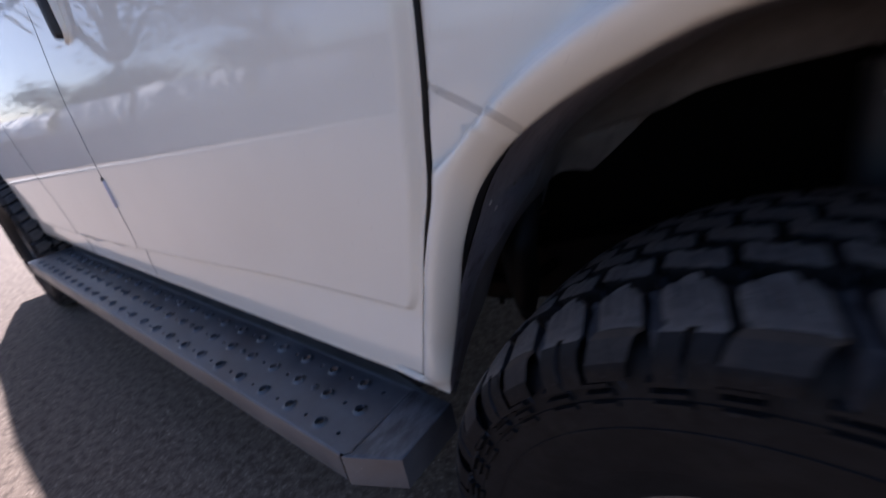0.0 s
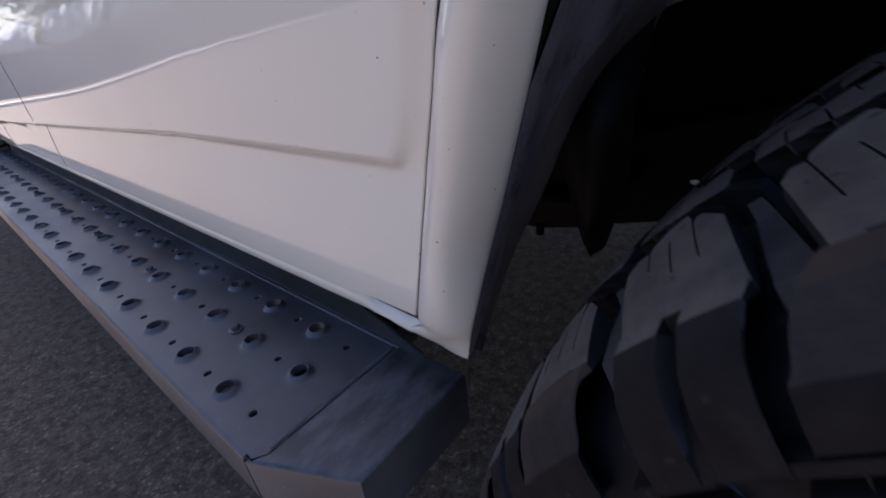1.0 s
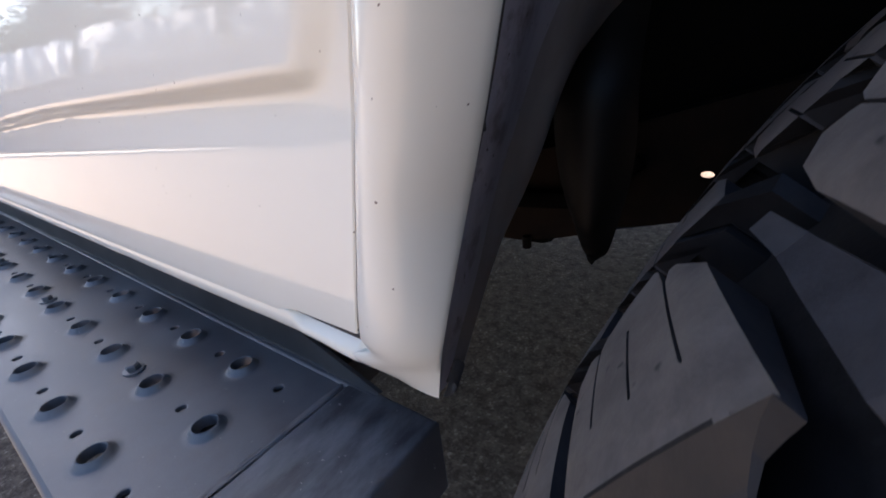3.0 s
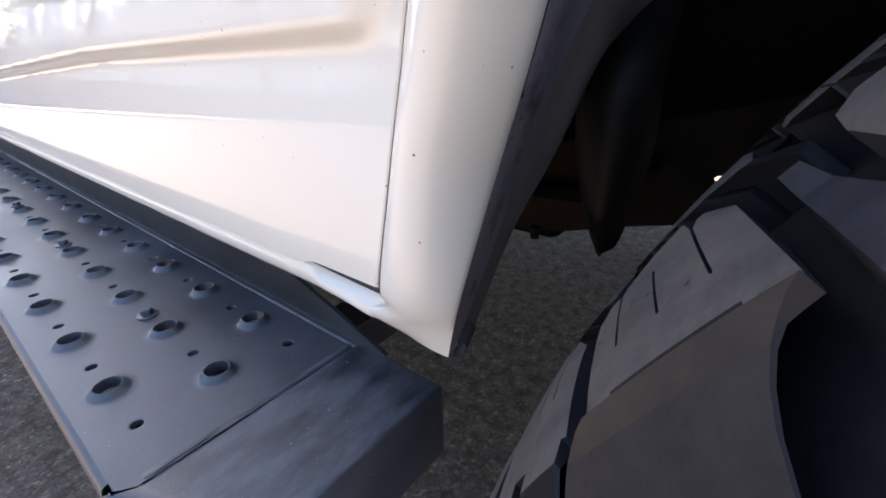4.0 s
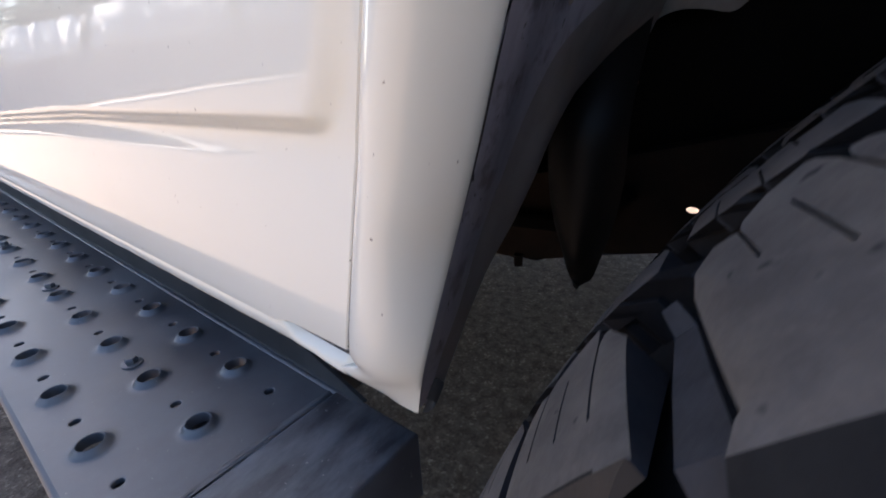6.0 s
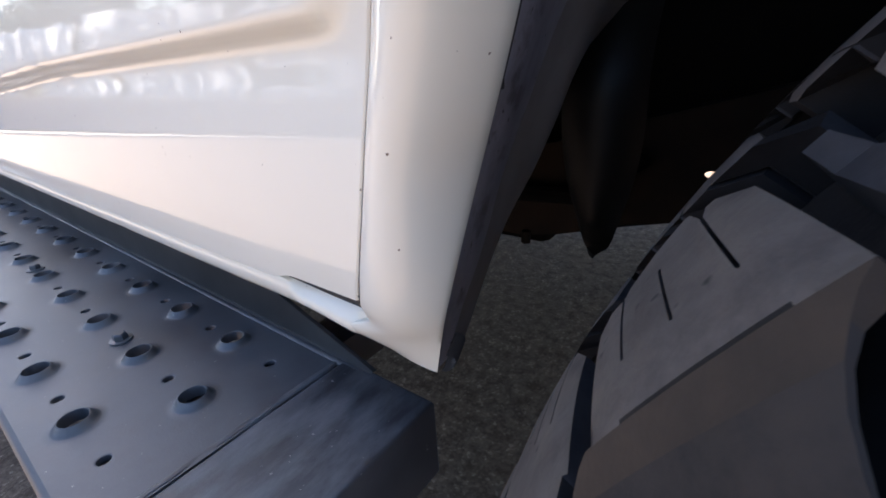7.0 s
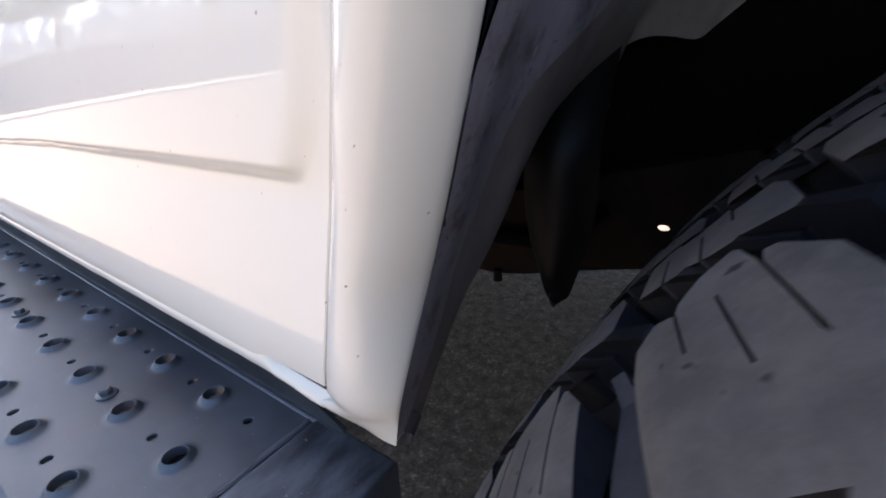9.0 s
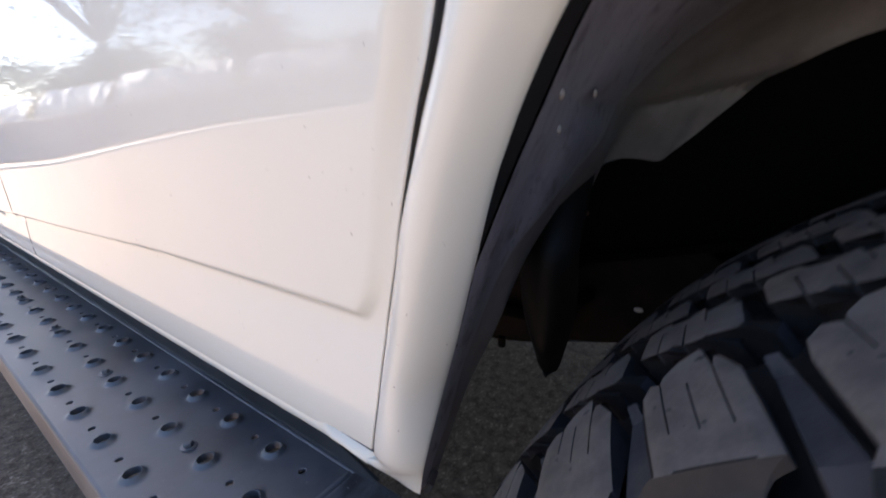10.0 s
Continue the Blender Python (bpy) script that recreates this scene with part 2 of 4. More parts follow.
for k in range(61):
    p = W0 + (W1 - W0) * (k / 60) + out * 2.5
    top = 0.98 + 0.05 * math.sin(k * 1.3) + 0.03 * math.sin(k * 0.37)
    rows.append([p, p + Vector((0, 0, top)), p + out * 0.2 + Vector((0, 0, top)), p + out * 0.2])
grid(bm, rows)
tagged(link("wall_yard", bm, WALL, smooth=0), "low grey rendered yard wall", "wall", kind="structure")


def canvas_sheet(t0, t1, height, seed):
    """A sheet of canvas thrown over the wall, with folds."""
    bm = bmesh.new()
    rows = []
    for k in range(33):
        p = W0 + (W1 - W0) * (t0 + (t1 - t0) * k / 32) + out * 2.46
        row = []
        for j in range(13):
            v = j / 12
            fold = 0.10 * noise.noise(Vector((k * 0.35, v * 1.5, seed))) + 0.05 * noise.noise(Vector((k * 0.9, v * 3, seed + 5)))
            h = (0.92 + 0.08 * noise.noise(Vector((k * 0.3, 0, seed)))) * (1 - v) + (height + 0.10 * noise.noise(Vector((k * 0.22, 3, seed)))) * v
            row.append(p - out * (fold - 0.5 * v * v) + out * 0.0 + Vector((0, 0, h)))
        rows.append(row)
    grid(bm, rows)
    thicken(bm, 0.01)
    return tagged(link("canvas_cover", bm, CANVAS), "pale creased canvas cover hung over the yard wall", "tarpaulin", "canvas covers on the wall")


for n, (t0, t1, h) in enumerate(((0.09, 0.20, 1.55), (0.22, 0.33, 1.62), (0.34, 0.52, 1.75), (0.54, 0.70, 1.68))):
    canvas_sheet(t0, t1, h, 3.7 * n)


def tree(x, y, height, spread, base, leaves, seed, label):
    """A tapered trunk with limbs and an uneven crown of single leaves."""
    rnd = random.Random(seed)
    root = tagged(new("tree"), label, "tree", "trees beyond the wall")
    root.location = (x, y, 0)
    bm = bmesh.new()
    tube(bm, [(0, 0, -0.1), (0.05, 0.03, base * 0.6), (0.1, -0.05, base * 1.3), (0.0, 0.1, height * 0.75)], [height * 0.035, height * 0.028, height * 0.02, 0.02], 10)
    knots = []
    for k in range(9):
        a, r = rnd.uniform(0, 6.28), spread * rnd.uniform(0.35, 0.95)
        z = base + (height - base) * rnd.uniform(0.1, 0.9)
        knots.append(Vector((r * math.cos(a), r * math.sin(a), z)))
        tube(bm, [(0.05, 0, base * 0.9), Vector((0.05, 0, base * 0.9)).lerp(knots[-1], 0.5) + Vector((0, 0, 0.15)), knots[-1]], [height * 0.014, height * 0.009, 0.01], 6)
    part("trunk", bm, BARK, root)
    verts, faces = [], []
    for _ in range(leaves):
        c = rnd.choice(knots)
        d = Vector((rnd.gauss(0, 1), rnd.gauss(0, 1), rnd.gauss(0, 0.7))) * spread * 0.26
        p = c + d
        u = Vector((rnd.gauss(0, 1), rnd.gauss(0, 1), rnd.gauss(0, 1))).normalized()
        w = u.orthogonal().normalized()
        size = rnd.uniform(0.06, 0.13) * (1 + spread * 0.12)
        base_i = len(verts)
        verts += [tuple(p - u * size), tuple(p + w * size * 0.45), tuple(p + u * size), tuple(p - w * size * 0.45)]
        faces.append((base_i, base_i + 1, base_i + 2, base_i + 3))
    me = bpy.data.meshes.new("crown")
    me.from_pydata(verts, [], faces)
    me.materials.append(LEAF)
    ob = new("crown", me)
    ob.parent = root
    return root


tree(-26.0, -8.5, 14.5, 5.5, 5.0, 8000, 3, "broad green tree with a high leafy crown")
tree(-22.5, -15.0, 13.0, 4.8, 5.2, 4200, 8, "green tree with a loose leafy crown")
for n in range(11):
    t = n / 10
    p = W0 + (W1 - W0) * (t * 1.25 - 0.1) + out * (10.5 + 2.0 * math.sin(n * 2.3))
    tree(p.x, p.y, 3.1 + 0.8 * math.sin(n * 1.7), 1.9, 0.5, 2600, 20 + n, "low bushy green tree in a row")

# ---- the vehicle ----
suv = tagged(new("suv"), "white four-door off-road vehicle with black running board and knobbly tyres", "car")
FAR_Y = 1.93      # far side of the body
AXLE_X, AXLE_Z = 0.598, 0.3855
REAR_X = -2.75

# Front edge of the front door, height to x.
DOOR_EDGE = [(0.490, 0.1235), (0.505, 0.1275), (0.530, 0.1335), (0.557, 0.1395), (0.592, 0.1460), (0.624, 0.1530), (0.650, 0.1615), (0.672, 0.1685), (0.693, 0.1745), (0.725, 0.1840), (0.758, 0.1935),
             (0.784, 0.2025), (0.810, 0.2095), (0.840, 0.2145), (0.8695, 0.2186), (0.9135, 0.2254), (0.949, 0.2295), (0.986, 0.2330), (1.200, 0.2450)]
# Rear edge of the wheel opening, height to x and y.
LIP = [(0.469, 0.1592, 0.060), (0.485, 0.1632, 0.0585), (0.505, 0.1690, 0.0560), (0.560, 0.1872, 0.050), (0.610, 0.2046, 0.045), (0.670, 0.2235, 0.040), (0.735, 0.2460, 0.033),
       (0.801, 0.2795, 0.0285), (0.8532, 0.3270, 0.0230), (0.8888, 0.3800, 0.0193), (0.9149, 0.4405, 0.0155), (0.9314, 0.4950, 0.0130), (0.9430, 0.600, 0.0120)]
LIP_AT = [0, 0.45] + list(range(1, 12))   # even steps along the opening
SEAM_Z = 0.905


def edge_x(z):
    return float(lerp(DOOR_EDGE, z)[0])


def side_y(x, z):
    """The skin of the doors: an upright raised panel, stepping in to a lower band that rolls under at the sill."""
    band = float(lerp([(0.480, 0.0515), (0.490, 0.0475), (0.498, 0.0442), (0.505, 0.0425), (0.515, 0.0416), (0.530, 0.0409), (0.545, 0.0411), (0.560, 0.0417), (0.580, 0.0429), (0.600, 0.0442), (0.620, 0.0455), (0.650, 0.0425), (0.700, 0.0376), (1.3, 0.0376)], z)[0])
    edge = float(lerp([(0.480, 0.0515), (0.490, 0.0475), (0.498, 0.0442), (0.505, 0.0425), (0.515, 0.0416), (0.530, 0.0409), (0.545, 0.0411), (0.560, 0.0417), (0.580, 0.0429), (0.600, 0.0442), (0.620, 0.0449), (0.660, 0.0414), (0.720, 0.0376), (1.3, 0.0376)], z)[0])
    band = edge + (band - edge) * (1 - smooth(0.110, 0.150, x))
    drop = 0.0052 + 0.0095 * smooth(-0.55, 0.10, x)
    panel = 0.0225 + drop * (1 - smooth(0.60, 0.86, z)) + 0.014 * smooth(0.98, 1.22, z)
    crease = 0.6215 - 0.010 * max(0.0, 0.14 - x) - 0.03 * max(0.0, -0.20 - x)
    rim = edge_x(z) - x - 0.35 * max(0.0, 0.650 - z)
    inside = smooth(crease, crease + 0.0105, z) * smooth(0.0035, 0.0200, rim)
    return band + (panel - band) * inside


def door_panel(name, front, rear, low, high, cols, rowsn, label):
    """A pressed door skin with folded edges."""
    bm = bmesh.new()
    zs = sorted({round(low + (high - low) * (k / rowsn) ** 1.35, 4) for k in range(rowsn + 1)} | {0.5900 + 0.0022 * k for k in range(24)})
    zs = [z for k, z in enumerate(zs) if k == 0 or z - zs[k - 1] > 0.0008]
    rows = []
    for z in zs:
        a, b = front(z), rear(z)
        row = []
        for k in range(cols + 1):
            u = k / cols
            x = a + (b - a) * (0.05 * u + 0.95 * u ** 2.4)
            row.append((x, side_y(x, z), z))
        # rounded hem into the gap at both ends
        row = [(row[0][0] - 0.003, row[0][1] + 0.0065, z), (row[0][0], row[0][1] + 0.0045, z), (row[0][0] - 0.0002, row[0][1] + 0.0007, z), (row[0][0] - 0.0011, row[0][1], z)] + row[2:-1]
        x, y, _ = rear(z), side_y(rear(z), z), z
        row += [(x + 0.0040, y, z), (x + 0.0012, y, z), (x + 0.0003, y + 0.0003, z), (x, y + 0.0012, z), (x, y + 0.022, z)]
        rows.append(row)
    # the foot of the door lifts over the shelf of the sill
    rows = [[(x, y, z + 0.0045 * smooth(0.056, 0.076, x) * (1 - smooth(0.506, 0.530, z))) for x, y, z in row] for row in rows]
    low_row = [(x, y + 0.004, z - 0.0015) for x, y, z in rows[0]]
    lower = [(x, y + 0.012, z - 0.0005) for x, y, z in rows[0]]
    grid(bm, [lower, low_row] + rows)
    return part(name, bm, WHITE, suv, label)


MID_X = -0.886   # gap between the two doors
front_door = door_panel("front_door", lambda z: edge_x(z), lambda z: MID_X, 0.5050, 1.22, 70, 60, "white front door with a recessed lower panel")


def dogleg(z):
    return float(lerp([(0.49, -1.47), (0.56, -1.505), (0.64, -1.55), (0.75, -1.62), (0.9, -1.72), (1.05, -1.78), (1.22, -1.80)], z)[0])


rear_door = door_panel("rear_door", lambda z: MID_X - 0.0016, dogleg, 0.5050, 1.22, 34, 50, "white rear door cut round the wheel arch")

# Quarter panel behind the rear door, with the rear wheel opening.
REAR_ARCH = 0.475


def quarter():
    bm = bmesh.new()
    rows = []
    for k in range(41):
        z = 0.49 + 0.73 * k / 40
        a = dogleg(z) - 0.0020
        dz = z - 0.45
        cut = math.sqrt(max(REAR_ARCH ** 2 - dz * dz, 0.0))
        b = REAR_X + cut if cut > 0 else REAR_X
        if b > a - 0.02:
            b = a - 0.02
        rows.append([(a, side_y(a, z) + 0.02, z), (a, side_y(a, z), z)] + [(a + (b - a) * u / 12, side_y(a, z), z) for u in range(1, 13)] + [(b, side_y(a, z) + 0.03, z)])
    grid(bm, rows)
    rows = []
    for k in range(41):
        z = 0.49 + 0.73 * k / 40
        dz = z - 0.45
        cut = math.sqrt(max(REAR_ARCH ** 2 - dz * dz, 0.0))
        b, e = REAR_X - cut, -3.78
        rows.append([(b, side_y(-1, z) + 0.03, z)] + [(b + (e - b) * u / 8, side_y(-1, z), z) for u in range(9)])
    grid(bm, rows)
    bmesh.ops.remove_doubles(bm, verts=bm.verts, dist=1e-5)
    return part("quarter_panel", bm, WHITE, suv, "white rear quarter panel")


quarter()


# Front fender: a flare that rolls from the door gap to the lip of the wheel opening.
def lip_at(s):
    """s runs from the lower tip (0) over the crown (1) to the front end (2)."""
    i = s * LIP_AT[-1]
    if s > 1:
        i = (2 - s) * LIP_AT[-1]
    z, x, y = lerp([(k, *row) for k, row in zip(LIP_AT, LIP)], i)
    return Vector((x if s <= 1 else 1.2 - x, y, z))


def lip_roll(s):
    """The lower lip turns in towards the wheel before it ends."""
    f = min(s, 2 - s)
    return Vector((-0.50, 1.0, 0.0)) * 0.023 * smooth(0.08, 0.22, f) * (1 - smooth(0.50, 0.72, f))


def fender_row(s):
    if s > 1:
        return [Vector((1.2 - p.x, p.y, p.z)) for p in fender_row(2 - s)]
    e = lip_at(s) + lip_roll(s)
    z0 = float(lerp([(0.0, 0.4778), (0.02, 0.4805), (0.04, 0.4835), (0.06, 0.4885), (0.075, 0.4945), (0.085, 0.4990), (0.10, 0.508), (0.16, 0.548), (0.3, 0.645), (0.45, 0.757), (0.5227, 0.812), (0.660, 0.912), (0.76, 1.03), (0.85, 1.19), (1.0, 1.19)], s)[0])
    x0 = edge_x(max(z0, 0.49)) + 0.0022 + 0.0062 * smooth(0.68, 0.80, z0)
    if s < 0.10:
        x0 = float(lerp([(0.0, 0.104), (0.03, 0.106), (0.06, 0.112), (0.075, 0.126), (0.085, 0.1300), (0.10, edge_x(0.51) + 0.0022)], s)[0])
    if s > 0.85:
        x0 = 0.257 + (0.600 - 0.257) * (s - 0.85) / 0.15
    y0 = side_y(min(x0, 0.25), max(z0, 0.485)) - 0.0016
    if s < 0.10:
        y0 = float(lerp([(0.0, 0.0610), (0.02, 0.0540), (0.04, 0.0496), (0.06, 0.0472), (0.075, 0.0464), (0.085, 0.0452), (0.10, side_y(0.13, 0.508) - 0.0016)], s)[0])
    g = Vector((x0, y0, z0))
    d = e - g
    far = d.length
    bulge = float(lerp([(0, 0.0030), (0.04, 0.0048), (0.08, 0.0075), (0.16, 0.0150), (0.25, 0.0210), (0.45, 0.0255), (0.7, 0.0275), (1.0, 0.0285)], s)[0])
    reach = min(far, 0.085 - 0.042 * smooth(0.42, 0.62, s))
    skew, foot = 0.72, 0.98
    pts = [g + Vector((0.006, 0.0075, 0)), g + Vector((0, 0.004, 0)), g + Vector((0.001, 0.001, 0))]
    if s < 0.074:
        # runs on smoothly over the end of the sill
        pts = [g + Vector((-0.008, 0.0045, 0.0030 - 0.0055 * smooth(0.035, 0.06, s))), g + Vector((-0.004, 0.0014, 0.0012 - 0.0022 * smooth(0.035, 0.06, s))), g + Vector((-0.0015, 0.0003, 0))]
    for k in range(1, 33):
        u = 1 - (1 - k / 32) ** (1.0 if far < 0.1 else 1.6)
        q = (1 - u) * far / reach          # 0 at the lip, 1 at the foot of the flare
        hump = 0.0
        if q < 1:
            # steep at the lip and easy towards the door below, rounder above
            low = q ** 0.82 * (1 - q) ** 1.08 / (0.4316 ** 0.82 * 0.5684 ** 1.08)
            high = math.sin(math.pi * q ** skew) ** foot
            hump = low + (high - low) * smooth(0.50, 0.75, s)
        pts.append(g + d * u + Vector((0, -bulge * hump, 0.55 * bulge * hump * smooth(0.35, 0.62, s))))
    # folded lip turning into the opening
    back = Vector((-0.35, 0.9, 0.0)) if s < 0.5 else Vector((-0.2, 0.95, 0.15))
    pts += [e + back * 0.0025, e + back * 0.010 + Vector((-0.002, 0, 0.001))]
    return pts


def fender(name, s0, s1, n, label):
    bm = bmesh.new()
    grid(bm, [fender_row(s0 + (s1 - s0) * k / n) for k in range(n + 1)])
    return part(name, bm, WHITE, suv, label, 60)


fender("fender_flare", 0.0, 0.6590, 64, "white lower fender flare with a rolled lip")
fender("fender", 0.6622, 2.0, 84, "white front fender over the wheel")


def strip_along(name, a, b, material, label, s0=0.0, s1=2.0, n=90, split=5):
    """A band between two offsets of the wheel opening's lip."""
    bm = bmesh.new()
    rows = []
    for k in range(n + 1):
        s = s0 + (s1 - s0) * k / n
        e = lip_at(s)
        pa, pb = e + a(s), e + b(s)
        rows.append([pa.lerp(pb, u / split) for u in range(split + 1)])
    grid(bm, rows)
    return part(name, bm, material, suv, label)


def sgn(s):
    return 1 if s <= 1 else -1


strip_along("wheel_arch_seal", lambda s: lip_roll(s) + Vector((-0.003 * sgn(s), 0.008 - 0.005 * (1 - smooth(0.1, 0.3, min(s, 2 - s))), 0.001)), lambda s: lip_roll(s) * (1 - smooth(0.27, 0.50, s)) + Vector((-(0.003 + 0.007 * smooth(0.1, 0.5, s)) * sgn(s), 0.0045 + 0.042 * smooth(0.27, 0.50, min(s, 2 - s)), 0.005)),
            SEAL, "black rubber seal behind the fender lip")

# Inner fender: painted sheet from the lip back to the cut edge round the frame: height on the lip, then the edge's x, y, z.
IN_EDGE = [(0.469, 0.1580, 0.084, 0.471), (0.500, 0.1550, 0.120, 0.503), (0.535, 0.1515, 0.160, 0.527), (0.572, 0.1505, 0.186, 0.546), (0.610, 0.1515, 0.214, 0.570), (0.645, 0.1490, 0.242, 0.593),
           (0.672, 0.1410, 0.285, 0.611), (0.695, 0.1315, 0.335, 0.622), (0.715, 0.1270, 0.385, 0.6290), (0.733, 0.1420, 0.425, 0.6320), (0.745, 0.1530, 0.438, 0.638), (0.765, 0.1520, 0.450, 0.661),
           (0.788, 0.1640, 0.466, 0.683), (0.812, 0.1840, 0.482, 0.6930), (0.838, 0.2080, 0.497, 0.6925), (0.860, 0.2320, 0.510, 0.6890), (0.878, 0.2470, 0.518, 0.7030), (0.894, 0.2730, 0.520, 0.7270),
           (0.908, 0.3000, 0.520, 0.7530), (0.922, 0.3560, 0.520, 0.800), (0.936, 0.4500, 0.520, 0.835), (0.943, 0.6000, 0.520, 0.860)]


def sheet_row(s):
    """Across the sheet at one place of the opening: from behind the lip, rounding over a corner, down to the cut edge."""
    f = min(s, 2 - s)
    e = lip_at(f)
    start = e + lip_roll(f) * (1 - smooth(0.27, 0.50, f)) + Vector((-0.0015 - 0.005 * smooth(0.05, 0.5, f), 0.003 + 0.041 * smooth(0.27, 0.50, f), 0.0005 + 0.006 * smooth(0.05, 0.5, f)))
    ex, ey, ez = lerp(IN_EDGE, e.z)
    end = Vector((ex, ey, ez))
    w = smooth(0.655, 0.760, e.z)
    turn = Vector((start.x - 0.2 * (start.x - end.x), start.y + 0.62 * (end.y - start.y), 0.5 * (start.z + end.z)))
    turn = turn.lerp(Vector((start.x - 0.045 * (1 - smooth(0.78, 0.93, e.z)), ey - 0.01, start.z - 0.012)), w)
    weight = 1.0 + 1.4 * w
    row = []
    for k in range(41):
        u = k / 40
        a, b, c = (1 - u) ** 2, 2 * weight * u * (1 - u), u * u
        p = (start * a + turn * b + end * c) / (a + b + c)
        dent = 0.0022 * noise.noise(p * 15) * smooth(0.0, 0.15, u)
        # pressed bead along the back and inner walls
        rise = p.z - 0.764 - 0.24 * max(0.0, p.x - 0.235)
        bead = (0.0130 * (1 - smooth(-0.004, 0.004, rise)) + 0.012 * math.exp(-(rise / 0.006) ** 2)) * smooth(0.06, 0.16, p.y - 0.05) * smooth(0.735, 0.760, e.z)
        step = 0.006 * smooth(0.03, 0.07, p.y - 0.050) * (1 - smooth(0.09, 0.14, p.y - 0.050)) * smooth(0.48, 0.56, e.z)
        p = p + Vector((-0.7, 0.4, 0.3)) * (dent + step) + Vector((-0.5, 0.8, 0)) * bead
        row.append(Vector((1.2 - p.x, p.y, p.z)) if s > 1 else p)
    return row


def inner_fender():
    rows = [sheet_row(2.0 * k / 180) for k in range(181)]
    bm = bmesh.new()
    grid(bm, [row[:13] for row in rows])
    part("inner_fender", bm, LINER, suv, "dull grey painted inner fender panel, tinted lavender as if skylit", 60)
    bm = bmesh.new()
    folded = [row[12:] + [row[-1] + Vector((-0.006 if k <= 90 else 0.006, 0.003, 0.004))] for k, row in enumerate(rows)]
    grid(bm, folded)
    return part("wheel_house", bm, HOUSE, suv, "dusty brown-grey wheel house wall with a pressed bead", 60)


inner_fender()
# rolled edge at the foot of the inner fender
bm = bmesh.new()
tip = lip_at(0.0)
rows = []
for k in range(9):
    a = math.radians(-120 + 26 * k)
    c = tip + Vector((0.0030, 0.0042, 0.0040))
    p0 = c + Vector((0.0036 * math.cos(a), 0.0036 * math.cos(a), 0.0045 * math.sin(a)))
    rows.append([p0, p0 + Vector((0.0006, 0.002, 0.003)), p0 + Vector((0.0012, 0.007, 0.010))])
grid(bm, rows)
thicken(bm, 0.0012)
part("rolled_edge", bm, PLASTIC, suv, "dull grey rolled edge at the fender tip")
for place in ((0.2431, 0.1081, 0.7663), (0.2395, 0.1783, 0.7683), (0.2281, 0.1438, 0.7454), (0.1992, 0.1393, 0.6743), (0.1725, 0.1411, 0.5994)):
    bm = bmesh.new()
    bmesh.ops.create_uvsphere(bm, u_segments=12, v_segments=7, radius=0.0032)
    bmesh.ops.scale(bm, vec=(0.6, 1.0, 1.0), verts=bm.verts)
    bmesh.ops.translate(bm, vec=Vector(place) + Vector((0.0006, 0, -0.0003)), verts=bm.verts)
    part("rivet", bm, HOUSE, suv, "painted rivet head on the inner fender")
for sz in (0.604, 0.553):
    where = float(np.interp(sz, [row[0] for row in LIP], [k / LIP_AT[-1] for k in LIP_AT]))
    e = lip_at(where) + lip_roll(where) + Vector((-0.004, 0.006, 0))
    bm = bmesh.new()
    box(bm, (e.x - 0.003, e.y, sz - 0.003), (e.x + 0.0002, e.y + 0.004, sz + 0.003), 0.0008)
    part("seal_clip", bm, SEAL, suv, "black plastic clip")

# Sill under the doors.
bm = bmesh.new()
SILL = [(0.090, 0.5035), (0.062, 0.5035), (0.0520, 0.5030), (0.0480, 0.5010), (0.0464, 0.4980), (0.0462, 0.4945), (0.0470, 0.4900), (0.0495, 0.4860), (0.0550, 0.4825), (0.064, 0.4800), (0.110, 0.482), (0.110, 0.56)]
SHELF = [(0.090, 0.5085), (0.064, 0.5070), (0.0590, 0.5045), (0.0510, 0.4978), (0.0474, 0.4946), (0.0464, 0.4922), (0.0468, 0.4895), (0.0490, 0.4862), (0.0540, 0.4828), (0.064, 0.4800), (0.110, 0.482), (0.110, 0.56)]
rows = []
for x in [0.136 - 0.004 * k for k in range(16)] + [0.0735, 0.0715, 0.0695, 0.0675, 0.0655, 0.0635] + [0.060 - 0.03 * k for k in range(60)]:
    drop = 0.0050 * smooth(0.06, 0.138, x)
    w = smooth(0.0640, 0.0715, x)
    line = []
    for (ya, za), (yb, zb) in zip(SILL, SHELF):
        y, z = ya + (yb - ya) * w, za + (zb - za) * w
        if z < 0.4972 and y < 0.08:
            y += 0.006 * smooth(0.110, 0.132, x)   # tucks in behind the fender
        line.append((x, y + 0.0005 * noise.noise(Vector((x * 40, y * 30, 1))), z - (drop if z < 0.4975 else 0.3 * drop)))
    rows.append(line)
grid(bm, rows)
part("sill", bm, WHITE, suv, "white sill below the doors")

# Dark tapering strip drawn as the shadow between door foot and sill shelf.
bm = bmesh.new()
tube(bm, [(0.066, 0.0468, 0.5056), (0.085, 0.0466, 0.5058), (0.105, 0.0464, 0.5060), (0.127, 0.0462, 0.5062)], [0.0005, 0.0011, 0.0017, 0.0022], 8)
part("door_seal_and_shadow", bm, SEAL, suv, "dark strip as the shadow line under the front corner of the door")

# Door jambs and dark structure behind the gaps.
bm = bmesh.new()
grid(bm, [[(edge_x(z) - 0.0020, side_y(edge_x(z), z) + 0.0062, z), (edge_x(z) + 0.016, side_y(edge_x(z), z) + 0.0085, z)] for z in (0.51, 0.56, 0.61, 0.66, 0.71, 0.76, 0.82, 0.88, 0.95, 1.05, 1.2)])
